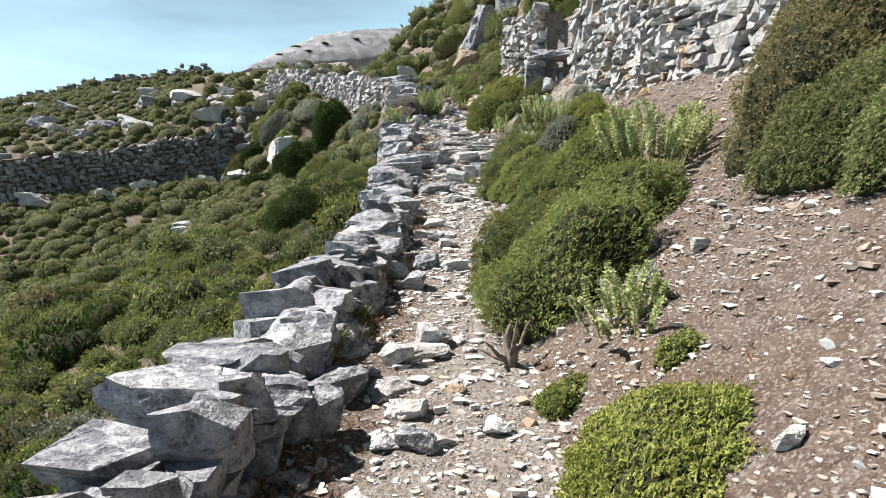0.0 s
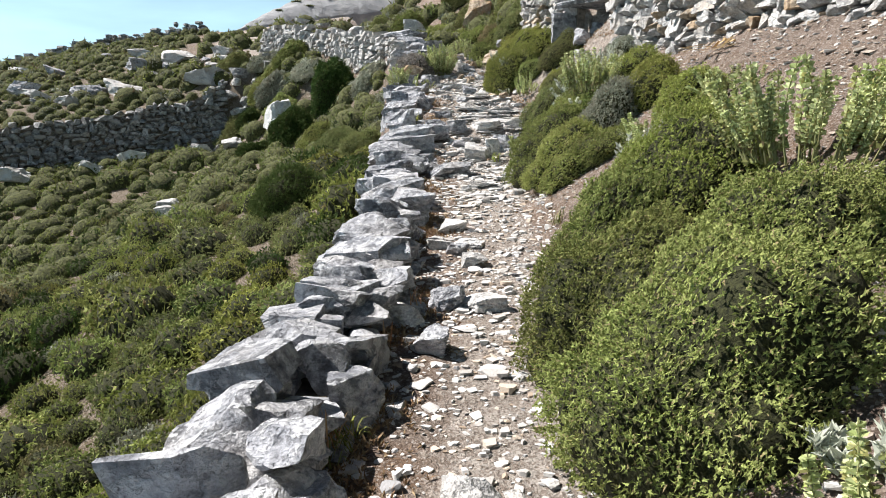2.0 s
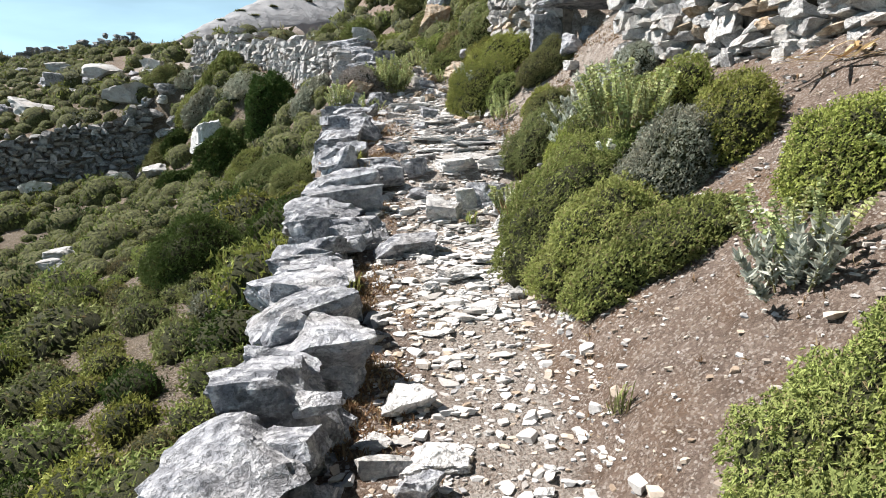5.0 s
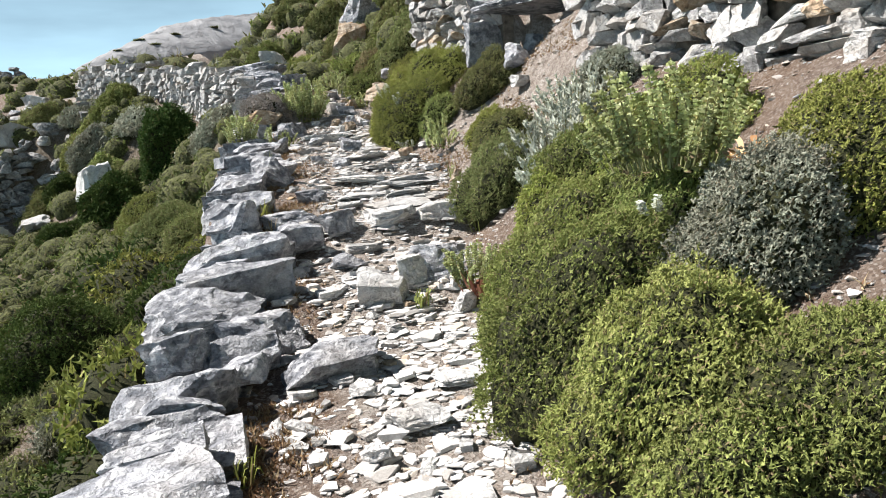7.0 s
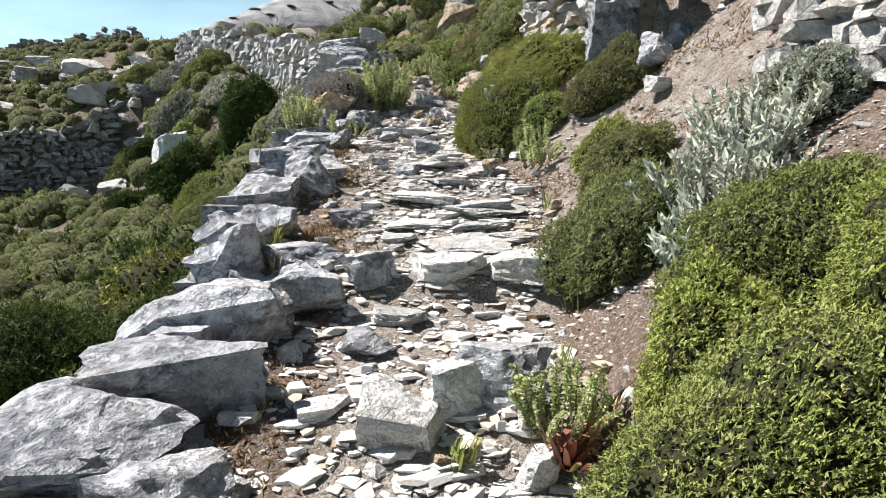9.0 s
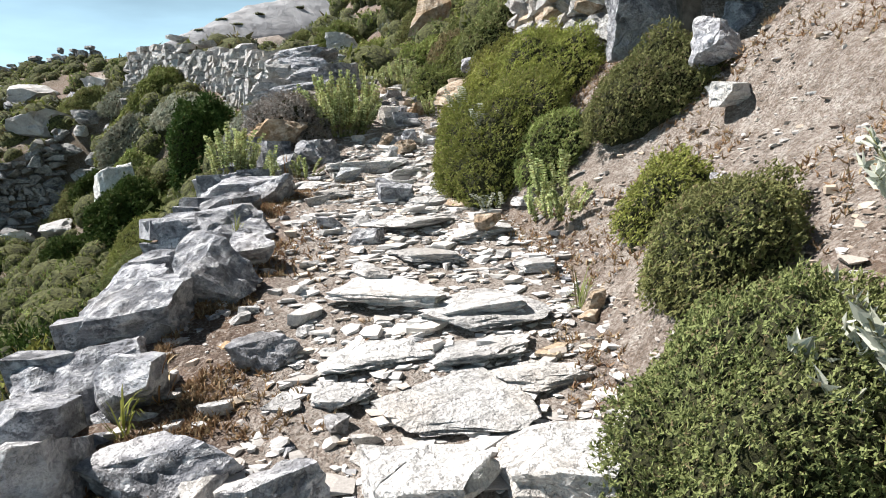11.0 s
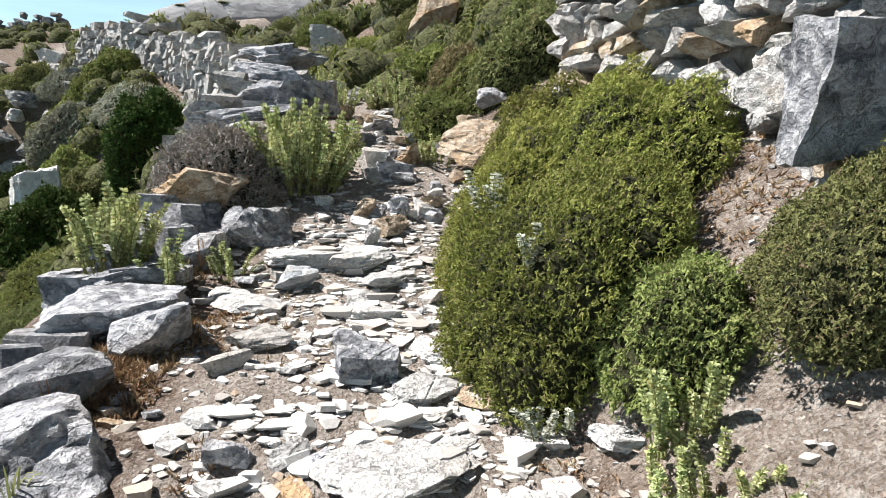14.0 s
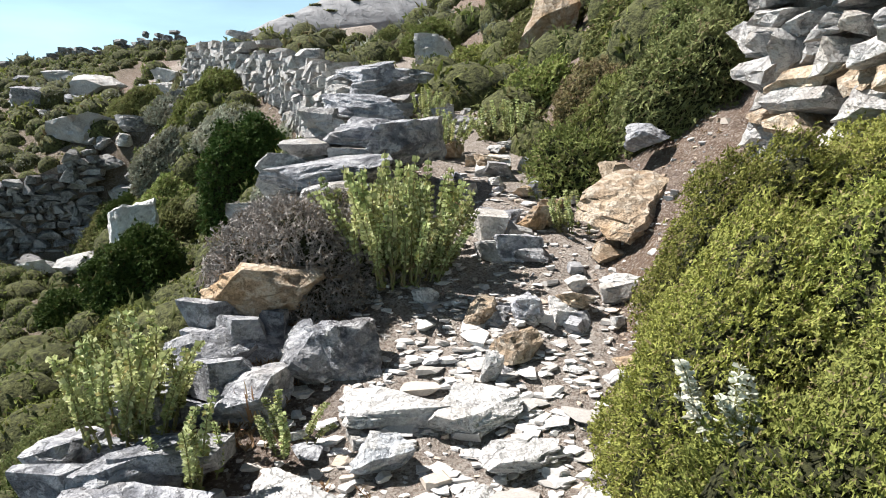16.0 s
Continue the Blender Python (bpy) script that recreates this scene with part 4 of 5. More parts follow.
spots.sort(key=lambda s: math.hypot(s[0], s[1] - 9) + 12 * s[3])
crowd_v, crowd_f, crowd_m, base = [], [], [], 0
for k, (x, y, r, back) in enumerate(spots):
    pick = int(rng.choice(6, p=[0.37, 0.19, 0.21, 0.06, 0.13, 0.04])) if not back else int(rng.choice(6, p=[0.26, 0.30, 0.12, 0.12, 0.02, 0.18]))
    mat, label = SCRUB_KINDS[pick]
    z, turn, h = float(ground(x, y)) - 0.06 * r, rng.uniform(0, 6.28), r * rng.uniform(0.95, 1.45)
    if k < 285:
        foot = thing("scrub_shrub", (x, y, z), label, "shrub", "scrub on the slope below")
        crown, twigs = scrub_of(mat, k % 3, False)
        part("crown", crown, foot, m=stone_pose(0, 0, 0, r, r, h, turn))
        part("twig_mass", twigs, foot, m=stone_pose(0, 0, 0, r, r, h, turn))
    else:
        key = (pick, k % 3)
        crown, twigs = scrub_of(mat, k % 3, 1 if y < 29 else 2)
        co = np.zeros(len(crown.vertices) * 3, np.float32)
        crown.vertices.foreach_get("co", co)
        c, s = math.cos(turn), math.sin(turn)
        v = co.reshape(-1, 3) * (r, r, h)
        v = np.stack([c * v[:, 0] - s * v[:, 1], s * v[:, 0] + c * v[:, 1], v[:, 2]], -1) + (x, y, z)
        crowd_v.append(v)
        crowd_f.append(np.arange(len(v)).reshape(-1, 3) + base)
        crowd_m.append(np.full(len(v) // 3, pick))
        base += len(v)
        # filler ball under the leaves, inner shade held in its dark colour
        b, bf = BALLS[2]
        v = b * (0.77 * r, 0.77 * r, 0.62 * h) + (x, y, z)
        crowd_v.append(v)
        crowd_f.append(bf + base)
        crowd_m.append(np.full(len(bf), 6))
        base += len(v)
far_scrub = new("far_scrub", mesh_from("far_scrub", np.concatenate(crowd_v), np.concatenate(crowd_f), tuple(m for m, t in SCRUB_KINDS) + (SCRUB_SHADE,), True, np.concatenate(crowd_m)))
tagged(far_scrub, "low green and brown scrub covering the far slope", "scrub", kind="stuff")

# larger bushes on the slope and along the upper path
for x, y, r, h, mat, label in [
    (-4.15, 24.9, 0.98, 2.0, DARK, "tall dark green juniper bush on the slope"), (-5.2, 23.2, 0.80, 1.25, DARK, "dark green juniper bush beside a white rock"),
    (-6.6, 23.9, 0.7, 0.55, DARK, "dark green rounded bush on the slope"), (-7.6, 27.3, 0.8, 0.8, DARK, "dark bush in front of the terrace wall"),
    (-3.1, 13.9, 0.95, 0.88, DARK, "broad dark green bush on the slope"), (-2.2, 17.5, 0.7, 0.6, OLIVE, "olive-green bush below the path wall"), (-3.0, 18.8, 0.8, 0.7, OLIVE, "olive-green bush below the path wall"),
    (-3.9, 20.8, 0.8, 0.7, GREEN, "green bush below the path wall"), (-2.6, 22.6, 0.6, 0.7, SAGE, "grey-green leafy bush against the wall"), (-3.4, 24.3, 0.7, 0.4, SAGE, "grey-green leafy bush against the wall"),
    (-0.98, 17.85, 0.62, 0.60, ASH, "ash-grey leafless twiggy shrub beside the path"),
    (-2.3, 20.8, 0.5, 0.35, SAGE, "grey-green leafy bush against the wall"), (-4.1, 25.9, 0.7, 0.4, SAGE, "grey-green leafy bush against the wall"),
    (-5.4, 27.0, 0.8, 0.4, SAGE, "grey-green leafy bush against the wall"), (-6.3, 28.3, 0.8, 0.8, GREEN, "green bush below the upper wall"), (-7.6, 29.4, 0.9, 0.4, SAGE, "grey-green leafy bush against the wall"), (-9.2, 30.6, 0.9, 0.8, OLIVE, "olive-green bush below the upper wall"),
    (-8.3, 27.7, 0.8, 1.0, OLIVE, "olive-green bush at the end of the terrace wall"), (-7.3, 28.3, 0.8, 0.9, GREEN, "green bush at the end of the terrace wall"), (-6.7, 27.1, 0.8, 0.9, SAGE, "grey-green leafy bush below the upper wall"), (-6.2, 26.0, 0.7, 0.7, GREEN, "green bush below the upper wall"), (-5.6, 25.4, 0.7, 0.7, OLIVE, "olive-green bush below the upper wall"),
    (-1.6, 26.5, 0.5, 0.5, GREEN, "green shrub along the upper path"), (0.5, 23.0, 0.6, 0.6, GREEN, "green shrub along the upper path"), (0.0, 25.5, 0.7, 0.6, LIME, "green shrub along the upper path"),
    (-0.6, 28.0, 0.8, 0.8, GREEN, "green shrub along the upper path"), (0.7, 27.0, 0.9, 0.9, OLIVE, "olive-green bush on the rocky bank"), (-1.8, 31.0, 0.9, 0.9, GREEN, "green shrub along the upper path"),
    (0.4, 31.0, 1.1, 1.0, OLIVE, "olive-green bush on the rocky bank"), (2.2, 25.0, 0.9, 1.0, OLIVE, "olive-green bush on the rocky bank"), (2.6, 28.5, 1.2, 1.2, GREEN, "green bush high on the bank"),
    (1.6, 22.3, 0.7, 0.8, OLIVE, "olive-green bush on the rocky bank"), (3.2, 21.2, 1.0, 1.0, GREEN, "green bush high on the bank"), (-3.2, 33.5, 1.0, 0.9, OLIVE, "olive-green bush along the upper path"),
    (1.0, 34.5, 1.3, 1.2, GREEN, "green bush high on the bank"), (-0.8, 36.0, 1.2, 1.0, OLIVE, "olive-green bush high on the bank"), (3.6, 33.0, 1.5, 1.4, OLIVE, "olive-green bush high on the bank"), (3.4, 16.5, 0.8, 0.7, OLIVE, "olive-green bush on the terrace"), (3.6, 12.0, 0.7, 0.7, OLIVE, "olive-green bush on the terrace"),
]:
    k += 1
    far = math.hypot(x, y - 14) > 8
    shrub("bush", x, y, r, h, mat, label, 1200 + k, 0.26 if far else (1.0 if mat is ASH else 0.6), 1.0, 0.075 if far else 0.05, 0.034 if far else (0.009 if mat is ASH else 0.011), 0.28, 3, "bushes of the hillside", hang=0.1 if mat is DARK else 0.5)

# ---- spiked plants ----
SP = "clump of upright stalks ringed with pale green whorls"
for x, y, z, r, h, n, cup in [(1.60, 5.02, 0.16, 0.50, 0.62, 64, 0.0275), (0.90, 3.02, 0.0, 0.30, 0.42, 30, 0.0275), (1.34, 9.12, 0.52, 0.40, 0.50, 46, 0.0275), (0.82, 10.82, 0.08, 0.22, 0.34, 26, 0.0275),
                              (-1.28, 16.55, 0.08, 0.27, 0.60, 34, 0.0275), (-0.90, 16.30, 0.06, 0.14, 0.44, 8, 0.0275), (-0.66, 16.58, 0.03, 0.18, 0.28, 9, 0.0275), (-0.46, 18.0, 0.0, 0.46, 0.82, 110, 0.0275),
                              (1.25, 14.45, 0.0, 0.30, 0.30, 32, 0.0275), (1.24, 14.66, 0.0, 0.15, 0.40, 12, 0.0275), (0.62, 18.7, 0.0, 0.26, 0.34, 18, 0.0275), (-0.45, 20.4, 0.1, 0.32, 0.45, 26, 0.0275),
                              (0.15, 21.2, 0.0, 0.42, 0.55, 34, 0.0275), (1.50, 7.30, 0.0, 0.26, 0.40, 18, 0.0275), (2.05, 7.1, 0.0, 0.34, 0.36, 26, 0.0275), (-0.9, 22.8, 0.0, 0.35, 0.45, 24, 0.0275)]:
    k += 1
    spike_plant("spiked_plant", x, y, float(ground(x, y)) + z, r, h, n, SP, 2000 + k, None, cup)
for x, y, z, r, h, n in [(0.90, 15.25, 0.50, 0.14, 0.24, 6), (0.74, 15.75, 0.64, 0.13, 0.24, 6), (0.88, 14.95, 0.05, 0.13, 0.16, 6), (1.15, 8.9, 0.5, 0.1, 0.1, 3)]:
    k += 1
    spike_plant("felted_plant", x, y, float(ground(x, y)) + z, r, h, n, "felted silvery plant growing up through a shrub", 2000 + k, SILVER, 0.034, "felted plants", 0.036, 0.6)


def felt_clump(x, y, r, h, stalks, seed, label):
    """Lance-shaped silvery leaves in tufts on many stalks."""
    rng = np.random.default_rng(seed)
    root = thing("silver_plant", (x, y, float(ground(x, y))), label, "plant", "felted plants")
    P, N = [], []
    for k in range(stalks):
        a, q = rng.uniform(0, 6.28), math.sqrt(rng.uniform())
        out = np.array([math.cos(a) * r * q, math.sin(a) * r * q, 0])
        out[2] = 0.55 * (float(ground(x + out[0], y + out[1])) - float(ground(x, y)))
        t = np.linspace(0, 1, 5)[:, None]
        line = out * (0.5 + 0.5 * t) + np.array([0, 0, 1]) * h * rng.uniform(0.5, 1.0) * t
        v, f = tube(line, np.linspace(0.005, 0.003, 5), 4)
        part("stem", mesh_from("stem", v, f, (STALK,), True), root)
        for u in rng.uniform(0.15, 1.0, 34):
            i = min(int(u * 4), 3)
            P.append(line[i] + (line[i + 1] - line[i]) * (u * 4 - i))
            an = rng.uniform(0, 6.28)
            N.append((math.cos(an), math.sin(an), 0.35 + 0.9 * u))
    v, f = blades(np.array(P), unit(np.array(N)), 0.072, 0.026, rng, 1, 0.30, 0.45)
    part("foliage", mesh_from("foliage", v, f, (SILVER,)), root, "silvery felted lance-shaped leaves")


felt_clump(1.78, 11.75, 0.50, 0.44, 75, 71, "silver-leaved plant spreading over the stony bank")
felt_clump(2.08, 12.10, 0.40, 0.42, 52, 75, "silver-leaved plant spreading over the stony bank")
felt_clump(1.55, 11.25, 0.30, 0.36, 34, 72, "silver-leaved plant spreading over the stony bank")
felt_clump(1.38, 7.15, 0.24, 0.26, 22, 74, "silver-leaved plant on the stony bank")
felt_clump(0.98, 3.35, 0.16, 0.12, 14, 73, "small silver-leaved plant on stony soil")


def leaf_heap(name, x, y, z, r, mat, count, length, width, seed, label, category, up=0.3):
    rng = np.random.default_rng(seed)
    root = thing(name, (x, y, float(ground(x, y)) + z), label, category)
    sv, sf, base = [], [], 0
    for k in range(count):
        a = rng.uniform(0, 6.28)
        d = np.array([math.cos(a), math.sin(a), up * rng.uniform(0.2, 1.6)])
        side = unit(np.cross(d, (0, 0, 1))) * width
        t = np.linspace(0, 1, 5)
        c = rng.uniform(-0.3, 0.3, 2)[..., None] * r * np.ones(5)
        line = np.stack([c[0] + d[0] * length * t, c[1] + d[1] * length * t, 0.02 + d[2] * length * t - 0.45 * length * t * t + 0.05 * np.sin(3 * t + a)], -1)
        line[:, 2] = np.maximum(line[:, 2], 0.01)
        w = np.sin(np.pi * (0.15 + 0.8 * t))[:, None] * side
        v = np.concatenate([line - w, line + w])
        sv.append(v)
        sf.append(np.array([(i, i + 1, i + 6, i + 5) for i in range(4)]) + base)
        base += 10
    part("foliage", mesh_from("foliage", np.concatenate(sv), np.concatenate(sf), (mat,)), root)


leaf_heap("dead_leaf_heap", 1.92, 9.40, 0.02, 0.45, STRAW, 46, 0.42, 0.016, 81, "collapsed heap of dry straw-coloured strap leaves", "dead plant", 0.5)
leaf_heap("dead_leaf_heap", 2.5, 8.6, 0.02, 0.45, STRAW, 20, 0.34, 0.014, 82, "collapsed heap of dry straw-coloured strap leaves", "dead plant", 0.4)
leaf_heap("red_leaved_plant", 0.82, 10.72, 0.02, 0.16, RED, 60, 0.12, 0.014, 83, "low reddened leafy plant at the path edge", "plant", 1.2)
leaf_heap("weed", 0.42, 10.72, 0.0, 0.16, GREEN, 34, 0.06, 0.007, 85, "small green weeds at the foot of a step", "plant", 1.4)


def dead_root(x, y, label):
    root = thing("dead_stump", (x, y, float(ground(x, y)) - 0.02), label, "stump")
    stem, f = tube([(0, 0, 0), (0.016, 0.0, 0.08), (-0.016, 0.01, 0.16), (0.008, 0.01, 0.25)], [0.042, 0.034, 0.024, 0.010], 9)
    part("trunk", mesh_from("trunk", stem, f, (WOOD,), True), root)
    for a, l, up in ((0.4, 0.13, 0.22), (1.9, 0.10, 0.16), (3.6, 0.15, 0.12), (5.0, 0.12, 0.27), (2.8, 0.17, 0.05)):
        c, s = math.cos(a), math.sin(a)
        v, f = tube([(0, 0, 0.04), (c * l * 0.5, s * l * 0.4, 0.04 + up * 0.35), (c * l * 0.8, s * l * 0.9, 0.04 + up * 0.8), (c * l, s * l, 0.04 + up)], [0.018, 0.013, 0.009, 0.004], 7)
        part("branch", mesh_from("branch", v, f, (WOOD,), True), root)


dead_root(0.36, 3.42, "weathered grey dead stump with bare branches")


# ---- loose rocks ----
def rock(name, x, y, w, d, h, mat, label, seed, turn=0.0, tip=0.0, z=0.0, kind="block", lean=0.0):
    ob = new(name, rock_of(kind, mat, seed))
    ob.matrix_basis = stone_pose(x, y, float(ground(x, y)) + 0.28 * h + z, w, d, h, turn, tip, lean)
    return tagged(ob, label, "rock", "loose rocks")


rock("rock", 2.18, 14.05, 0.30, 0.24, 0.14, WHITE, "flat-topped pale stone lying on the red scree", 3, 0.3, 0.15)
rock("rock", -1.05, 17.45, 0.66, 0.48, 0.27, OCHRE, "big ochre-topped rock resting on the wall", 5, 0.1, 0.0, 0.13, "block", 0.12)
rock("rock", -0.27, 16.52, 0.25, 0.20, 0.15, BLUE, "rounded blue-grey marble stone on the path", 6, 0.4)
rock("rock", 0.26, 17.25, 0.24, 0.20, 0.17, OCHRE, "tan stone block in the path", 2, 0.5)
rock("rock", 0.95, 18.4, 0.70, 0.55, 0.20, OCHRE, "large tan slab sloping down to the path", 1, 0.6, 0.2, 0.1, "slab", -0.35)
rock("rock", 1.12, 18.95, 0.32, 0.3, 0.2, ROCK, "grey stone piled above a tan slab", 4, 0.2, 0.0, 0.15)
rock("rock", 0.92, 18.85, 0.24, 0.24, 0.18, OCHRE, "tan stone piled above a tan slab", 7, 0.2, 0.0, 0.1)
rock("rock", 0.80, 14.45, 0.17, 0.14, 0.12, OCHRE, "small tan stone on a pale slab", 8, 0.9, 0.0, 0.05)
rock("rock", -5.85, 24.3, 0.80, 0.8, 1.15, WHITE, "white marble outcrop among dark bushes", 2, 0.5, 0.5, 0.52)
rock("rock", 0.22, 15.43, 0.30, 0.24, 0.22, ROCK, "grey angular stone standing on the path", 9, 0.3)
rock("rock", 1.37, 3.30, 0.13, 0.10, 0.07, WHITE, "pale stone on the bare bank", 3)
rock("rock", 0.24, 2.66, 0.14, 0.11, 0.08, WHITE, "pale stone at the edge of the path", 4)
rock("rock", 1.20, 13.38, 0.13, 0.12, 0.12, OCHRE, "small tan stone at the path edge", 5)
rock("rock", 1.4, 27.5, 1.8, 1.5, 2.4, ROCK, "tall grey crag beside the upper path", 5, 0.4, 0.1)
rock("rock", 0.7, 26.3, 1.0, 0.9, 1.3, OCHRE, "tan crag beside the upper path", 6, 0.2, 0.1)
rock("rock", 2.3, 24.0, 1.4, 1.2, 1.6, ROCK, "grey crag on the bank", 7, 0.9, 0.1)
rock("rock", -1.6, 29.6, 1.1, 0.8, 0.8, WHITE, "pale boulder at the top of the path", 1, 0.4)
for q in range(26):
    rg = np.random.default_rng(600 + q)
    y = rg.uniform(29, 39)
    x = rg.uniform(-0.6 * y, -9)
    w = rg.uniform(0.5, 1.7)
    rock("rock", x, y, w, w * 0.8, w * 0.45, PALE if q % 3 else ROCK, "pale weathered outcrop on the far slope", q, rg.uniform(0, 3), 0.2)
for q in range(26):
    rg = np.random.default_rng(660 + q)
    x = rg.uniform(-9.6, -7.2)
    y = float(far_wall_y(x)) + rg.uniform(-1.5, 0.7)
    w = rg.uniform(0.3, 0.75)
    rock("rock", x, y, w, w * 0.8, w * 0.6, FARROCK if q % 4 else WALLROCK, "tumbled grey stone at the broken end of the terrace wall", q, rg.uniform(0, 3), 0.2)
for q, (x, y, w) in enumerate([(-6.9, 17.5, 0.5), (-7.2, 18.3, 0.7), (-6.6, 18.9, 0.45), (-11.5, 25.6, 1.1), (-12.6, 24.8, 0.9), (-14.5, 23.8, 1.2), (-9.3, 26.6, 0.6), (-8.0, 26.0, 0.9)]):
    rock("rock", x, y, w, w * 0.8, w * 0.5, PALE, "pale rock showing through the scrub", q, q * 0.7, 0.15, 0.12)

# ---- stones of the path ----
# x, y, width, height as they stand out
STEP_A = [(-0.15, 3.65, 0.35, 0.12), (-0.27, 3.1, 0.23, 0.10), (-0.19, 2.84, 0.19, 0.09), (-0.11, 2.53, 0.17, 0.10), (-0.26, 2.52, 0.12, 0.07), (1.03, 1.68, 0.09, 0.06), (-0.24, 5.18, 0.22, 0.17), (-0.07, 3.78, 0.20, 0.14),
          (-0.28, 3.48, 0.18, 0.13), (-0.40, 5.73, 0.22, 0.13), (-0.03, 7.13, 0.27, 0.12), (-0.56, 3.60, 0.19, 0.10), (-0.18, 5.86, 0.22, 0.16), (-0.42, 5.60, 0.22, 0.15), (0.05, 5.86, 0.29, 0.13), (-0.11, 6.96, 0.17, 0.10)]
STEP_B = [(-0.15, 7.55, 0.24, 0.12), (0.03, 6.70, 0.19, 0.10), (-0.29, 7.29, 0.16, 0.06), (0.20, 10.88, 0.32, 0.22), (0.42, 11.02, 0.24, 0.24), (0.62, 11.12, 0.38, 0.26), (0.36, 12.32, 0.50, 0.20), (0.80, 12.32, 0.46, 0.20),
          (-0.01, 11.55, 0.25, 0.12), (0.70, 10.68, 0.19, 0.14), (0.48, 9.69, 0.28, 0.06), (0.22, 9.31, 0.28, 0.10), (0.01, 9.08, 0.14, 0.08), (0.56, 8.85, 0.10, 0.07), (-0.28, 13.15, 0.28, 0.13), (0.10, 11.93, 0.37, 0.12)]
STEP_C = [(0.57, 13.52, 0.55, 0.08), (-0.22, 14.87, 0.16, 0.09), (0.12, 13.97, 0.24, 0.08), (0.25, 13.74, 0.58, 0.08), (0.69, 13.46, 0.58, 0.08), (0.77, 14.52, 0.40, 0.08), (0.39, 14.82, 0.60, 0.08), (1.83, 13.39, 0.13, 0.10),
          (1.11, 14.84, 0.20, 0.08), (1.01, 13.96, 0.24, 0.08), (0.04, 14.53, 0.20, 0.12), (-0.49, 16.26, 0.44, 0.10), (-0.28, 16.85, 0.42, 0.12), (0.06, 16.84, 0.40, 0.15), (0.13, 17.08, 0.10, 0.16), (0.26, 16.58, 0.30, 0.10)]
STEP_D = [(0.30, 17.55, 0.18, 0.16), (0.49, 17.59, 0.15, 0.14), (-0.25, 17.74, 0.14, 0.08), (0.13, 17.55, 0.15, 0.09), (-0.95, 24.7, 0.85, 0.3), (0.72, 10.90, 0.13, 0.10), (0.52, 12.75, 0.62, 0.07), (0.20, 13.1, 0.46, 0.07),
          (0.62, 13.1, 0.42, 0.07), (0.85, 12.9, 0.34, 0.07), (0.05, 12.85, 0.3, 0.07), (0.40, 14.2, 0.40, 0.07), (0.45, 15.3, 0.28, 0.09), (0.50, 15.6, 0.24, 0.09), (0.20, 16.1, 0.26, 0.08), (-0.30, 15.75, 0.28, 0.10)]
laid = []
for k, (x, y, w, h) in enumerate(STEP_A + STEP_B + STEP_C + STEP_D):
    rg = np.random.default_rng(3000 + k)
    flat = h < 0.45 * w
    mat = PALE if (flat or k % 3) else ROCK
    part("path_stone", rock_of("slab" if flat else "block", mat, k), land, m=stone_pose(x, y, float(ground(x, y)) + (0.12 if flat else 0.28) * h, w * 1.08, w * 0.85, max(h * (0.8 if flat else 1.15), 0.05), rg.uniform(-0.5, 0.5), rg.uniform(-0.05, 0.12), rg.uniform(-0.08, 0.08)))
    laid.append((x, y, w * 0.45))

# rubble on the upper path
for q in range(64):
    rg = np.random.default_rng(5200 + q)
    y = 17.3 + 6.2 * rg.uniform() ** 1.3
    x = float(np.interp(y, [17, 18.5, 20, 24], [0.30, 0.30, 0.0, -0.6])) + rg.uniform(-0.42, 0.52)
    w = rg.choice([0.11, 0.16, 0.22, 0.30])
    part("path_stone", rock_of("block" if q % 2 else "chip", (PALE, PALE, ROCK, OCHRE)[q % 4], q), land, m=stone_pose(x, y, float(ground(x, y)) + 0.16 * w, w, w * rg.uniform(0.6, 1.0), w * rg.uniform(0.35, 0.7), rg.uniform(0, 6.28), rg.uniform(-0.2, 0.2), rg.uniform(-0.2, 0.2)))
    laid.append((x, y, w * 0.4))

# flat pieces bedded between them
rng = np.random.default_rng(77)
count = 0
while count < 236:
    y = rng.uniform(1.8, 19.5) if rng.uniform() < 0.35 else rng.uniform(9.0, 17.5)
    edge, kerb = float(np.interp(y, EDGE_Y, EDGE_X)), float(np.interp(y, KERB_Y, KERB_X))
    x = rng.uniform(kerb + 0.62, edge + 0.15)
    w = rng.choice([0.07, 0.10, 0.14, 0.20], p=[0.34, 0.34, 0.22, 0.10])
    if any((x - a) ** 2 + (y - b) ** 2 < (0.85 * (w / 2 + c)) ** 2 for a, b, c in laid):
        continue
    laid.append((x, y, w / 2))
    h = w * rng.uniform(0.2, 0.45)
    part("path_stone", rock_of("chip", PALE if rng.uniform() < 0.8 else (OCHRE if rng.uniform() < 0.4 else ROCK), count), land, m=stone_pose(x, y, float(ground(x, y)) + 0.2 * h, w * 1.15, w * rng.uniform(0.6, 1.0), h, rng.uniform(0, 6.28), rng.uniform(-0.15, 0.15), rng.uniform(-0.15, 0.15)))
    count += 1

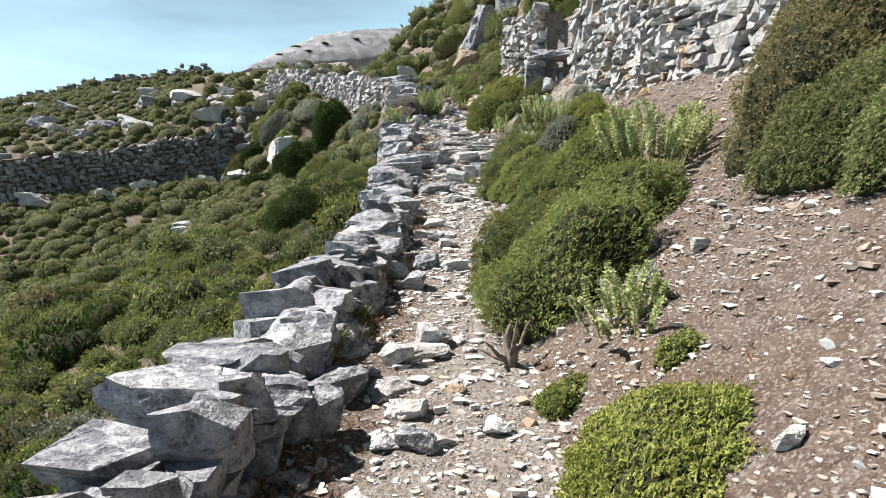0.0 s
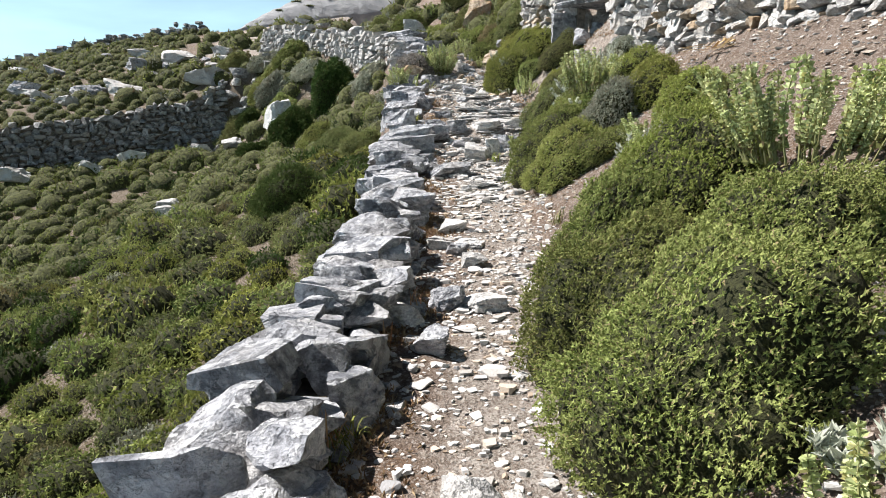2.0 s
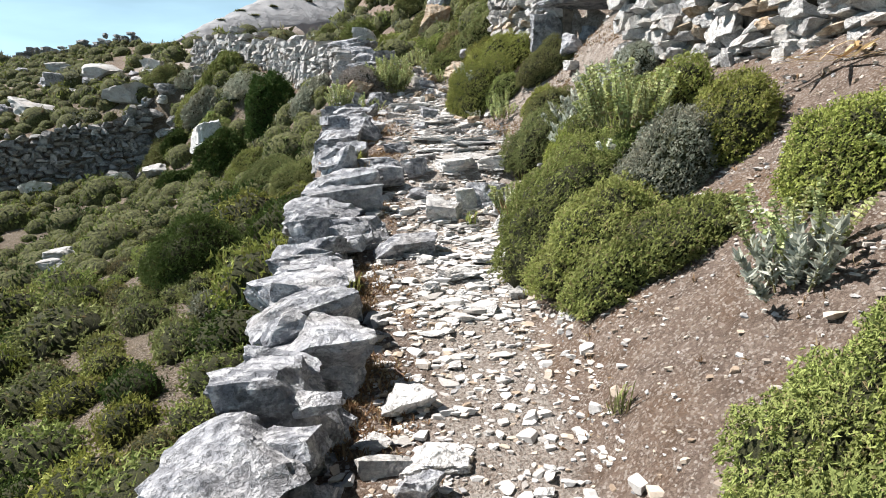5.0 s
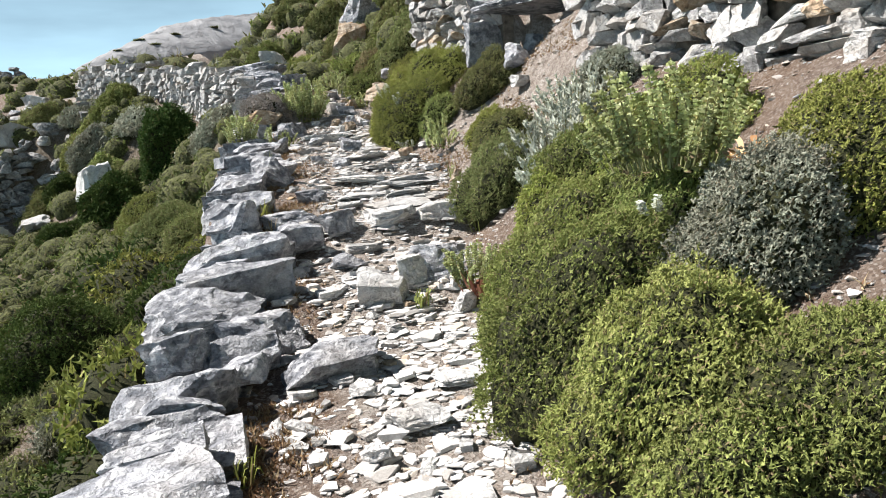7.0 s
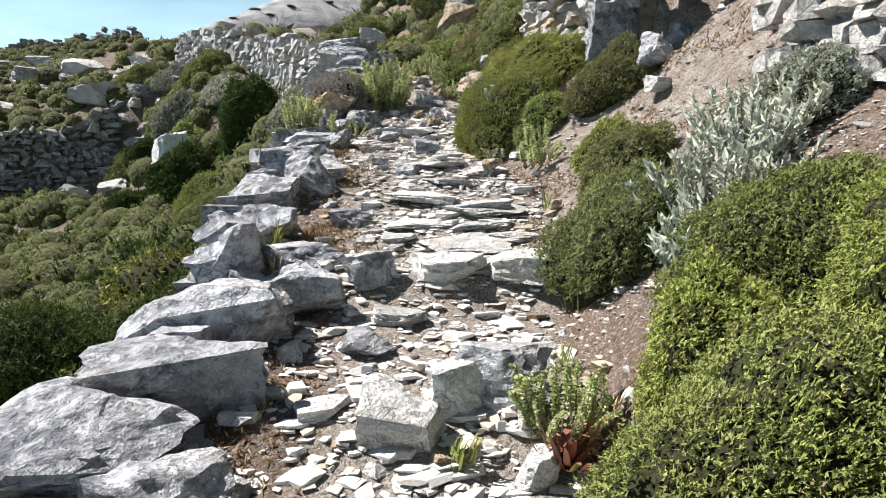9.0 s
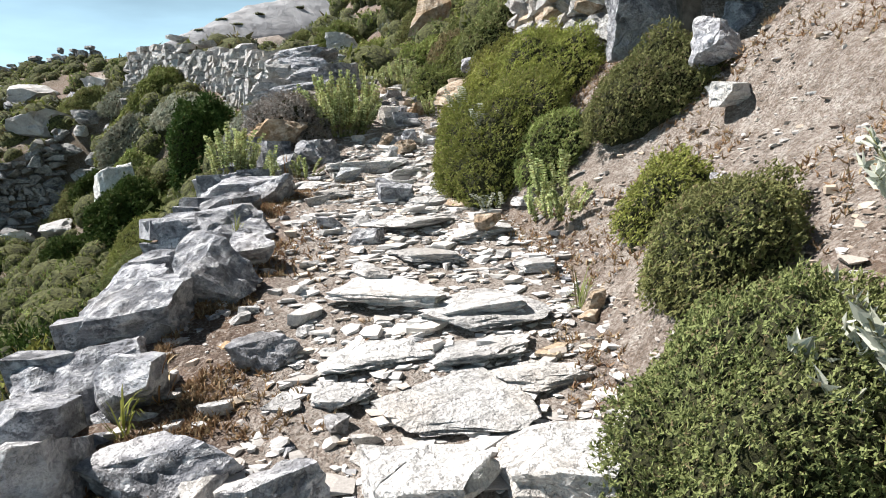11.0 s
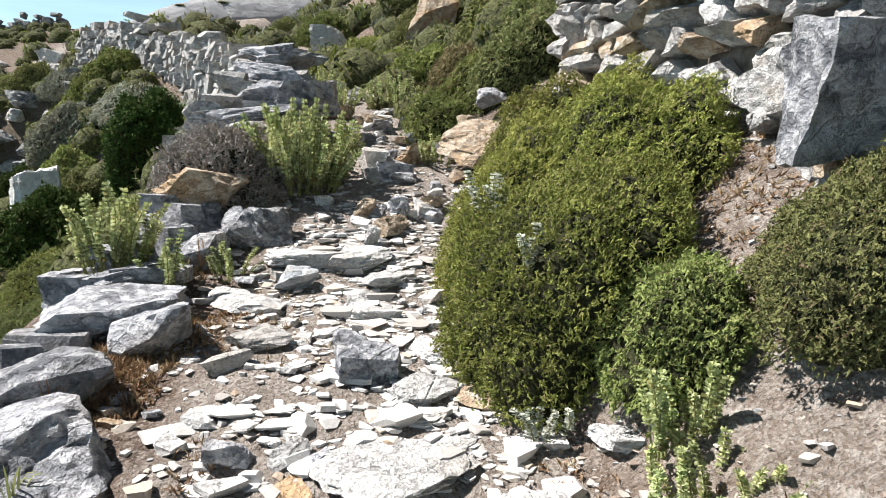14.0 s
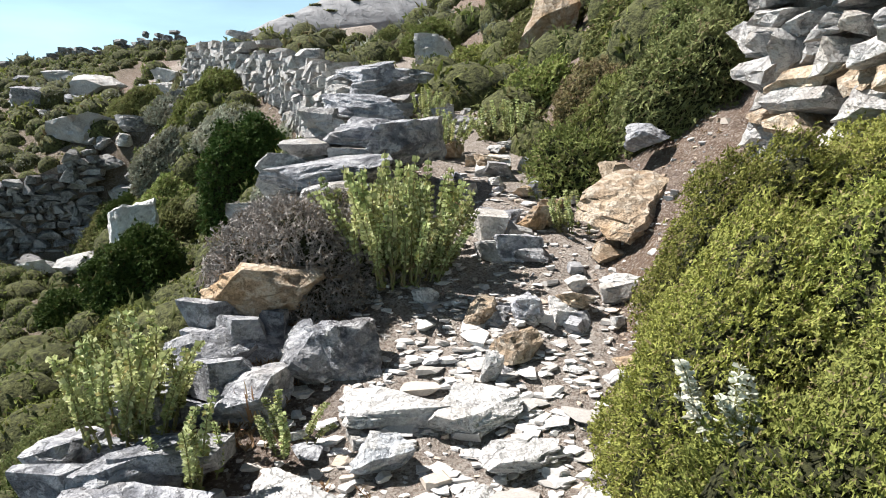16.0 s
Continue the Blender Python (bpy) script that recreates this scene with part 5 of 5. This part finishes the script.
# ---- grit and scree ----
rows = {0: [], 1: [], 2: []}
for q in range(12500):
    y = rng.uniform(0.8, 20) if q % 3 else rng.uniform(0.8, 8.5)
    edge, kerb, wall = (float(np.interp(y, a, b)) for a, b in ((EDGE_Y, EDGE_X), (KERB_Y, KERB_X), (WALL_Y, WALL_X)))
    on_path = rng.uniform() < 0.5
    x = rng.uniform(kerb + 0.55, edge + 0.25) if on_path else rng.uniform(edge, wall + (1.2 if 12.6 < y < 14.9 else 0.0))
    if not on_path and y < 8.5 and q % 5 < 2:
        continue
    w = min(0.085, 0.0145 * math.exp(abs(rng.normal(0, 0.66)))) * (1.0 if on_path else 0.95)
    if on_path and 5 < y < 18:
        w *= 1.2
    h = w * rng.uniform(0.25, 0.55)
    kind = 0 if rng.uniform() < (0.76 if on_path else 0.36) else (1 if rng.uniform() < 0.75 else 2)
    rows[kind].append((x, y, float(ground(x, y)) + 0.18 * h, w, w * rng.uniform(0.55, 1.0), h, rng.uniform(0, 6.28), rng.uniform(-0.3, 0.3)))
for kind, (mat, label) in enumerate([(GRIT, "pale angular grit and shards on the path"), (TANGRIT, "tan gravel on the path and bank"), (GREYGRIT, "grey gravel on the path and bank")]):
    tagged(new("gravel", joined_stones("gravel", rows[kind], mat, 1)), label, "gravel", kind="stuff")

# shards bedded flat between the larger stones of the path
rows = []
for q in range(3900):
    y = rng.uniform(2.0, 20) if q % 3 == 0 else rng.uniform(8.5, 17.8)
    edge, kerb = float(np.interp(y, EDGE_Y, EDGE_X)), float(np.interp(y, KERB_Y, KERB_X))
    inner = 1.02 if 12.6 < y < 16.4 else 0.66
    x = kerb + inner + (edge + 0.12 - kerb - inner) * rng.beta(2.2, 1.6)
    if y < 8 and q % 9:
        continue
    w = min(0.20, 0.036 * math.exp(abs(rng.normal(0, 0.62))))
    h = w * rng.uniform(0.12, 0.26)
    rows.append((x, y, float(ground(x, y)) + 0.22 * h, w, w * rng.uniform(0.5, 0.95), h, rng.uniform(0, 6.28), rng.uniform(-0.14, 0.14)))
tagged(new("stone_shards", joined_stones("stone_shards", rows, GRIT, 1)), "pale flat shards bedded in the path", "gravel", kind="stuff")

# scree of flat shards over the bare bank
rows = []
for q in range(15000):
    y = rng.uniform(0.8, 4.6) if q % 2 else rng.uniform(4.6, 15.0)
    edge, wall = float(np.interp(y, EDGE_Y, EDGE_X)), float(np.interp(y, WALL_Y, WALL_X))
    x = rng.uniform(edge + 0.05, wall + (1.2 if 12.6 < y < 14.9 else 0.0))
    if math.sin(2.1 * x + 1.3 * y) + math.sin(3.7 * y - 2.9 * x) < rng.uniform(-1.6, 0.6):
        continue
    w = min(0.10, 0.0165 * math.exp(abs(rng.normal(0, 0.62))))
    h = w * rng.uniform(0.14, 0.32)
    rows.append((x, y, float(ground(x, y)) + 0.25 * h, w, w * rng.uniform(0.5, 0.95), h, rng.uniform(0, 6.28), rng.uniform(-0.3, 0.3)))
tagged(new("scree", joined_stones("scree", rows, SCREE, 1)), "loose tan and pale shards scattered over the bank", "scree", kind="stuff")

# ---- dry litter and grass at the foot of the wall and on the bank ----
P = []
for q in range(19000):
    u = rng.uniform()
    y = rng.uniform(1.5, 20) if u < 0.55 else rng.uniform(12.6, 16.4)
    edge, kerb = float(np.interp(y, EDGE_Y, EDGE_X)), float(np.interp(y, KERB_Y, KERB_X))
    if u < 0.5 or u > 0.75:
        x = kerb + 0.58 + abs(rng.normal(0, 0.16 if u < 0.6 else 0.30))
    else:
        x = edge + rng.uniform(-0.1, 1.9)
    if math.sin(y * 3.7 + 1.5 * math.sin(x * 5)) + 0.6 * math.sin(y * 9.1 + x * 7) < -0.1:
        continue
    P.append((x, y, float(ground(x, y)) + 0.005))
P = np.array(P)
v, f = blades(P, np.tile((0, 0, 1.0), (len(P), 1)), 0.05, 0.008, rng, 4, 0.9)
tagged(new("dry_litter", mesh_from("dry_litter", v, f, (BRACKEN,))), "dry brown grass and leaf litter along the wall", "dry grass", kind="stuff")
for q in range(34):
    y = rng.uniform(2.5, 17)
    edge, kerb = float(np.interp(y, EDGE_Y, EDGE_X)), float(np.interp(y, KERB_Y, KERB_X))
    x = kerb + 0.62 + abs(rng.normal(0, 0.1)) if q % 3 else edge + rng.uniform(0.0, 0.3)
    leaf_heap("dry_tuft", x, y, 0.0, rng.uniform(0.05, 0.12), (BRACKEN, STRAW, LIME, OLIVE)[q % 4], 26, rng.uniform(0.05, 0.10), 0.004, 900 + q, "small tuft of half-dry grass among stones", "grass", 1.6)

# ---- flat dark bushes on the skyline rock ----
for q, (u, w) in enumerate([(0.28, 0.62), (0.45, 0.55), (0.24, 0.40), (0.62, 0.60), (0.40, 0.35)]):
    x, y = -16.5 + 12.5 * u + 1.5 * w, 47 + 15 * u + 8 * w
    crest = float(np.interp(u, [0, 0.10, 0.16, 0.3, 0.55, 0.8, 1.0], [10.0, 10.4, 12.6, 14.0, 15.4, 16.3, 17.0]))
    base_z = 8.8 + 3.6 * u
    foot = thing("skyline_shrub", (x, y, base_z + (crest - base_z) * w ** 0.8 - 0.02), "low dark shrub on a bare rock slope", "shrub", "shrubs on the skyline rock")
    crown, twigs = scrub_of(OLIVE, q % 3, 2)
    part("crown", crown, foot, m=stone_pose(0, 0, 0, 0.55, 0.4, 0.2, q))
    part("twig_mass", twigs, foot, m=stone_pose(0, 0, 0, 0.55, 0.4, 0.2, q))
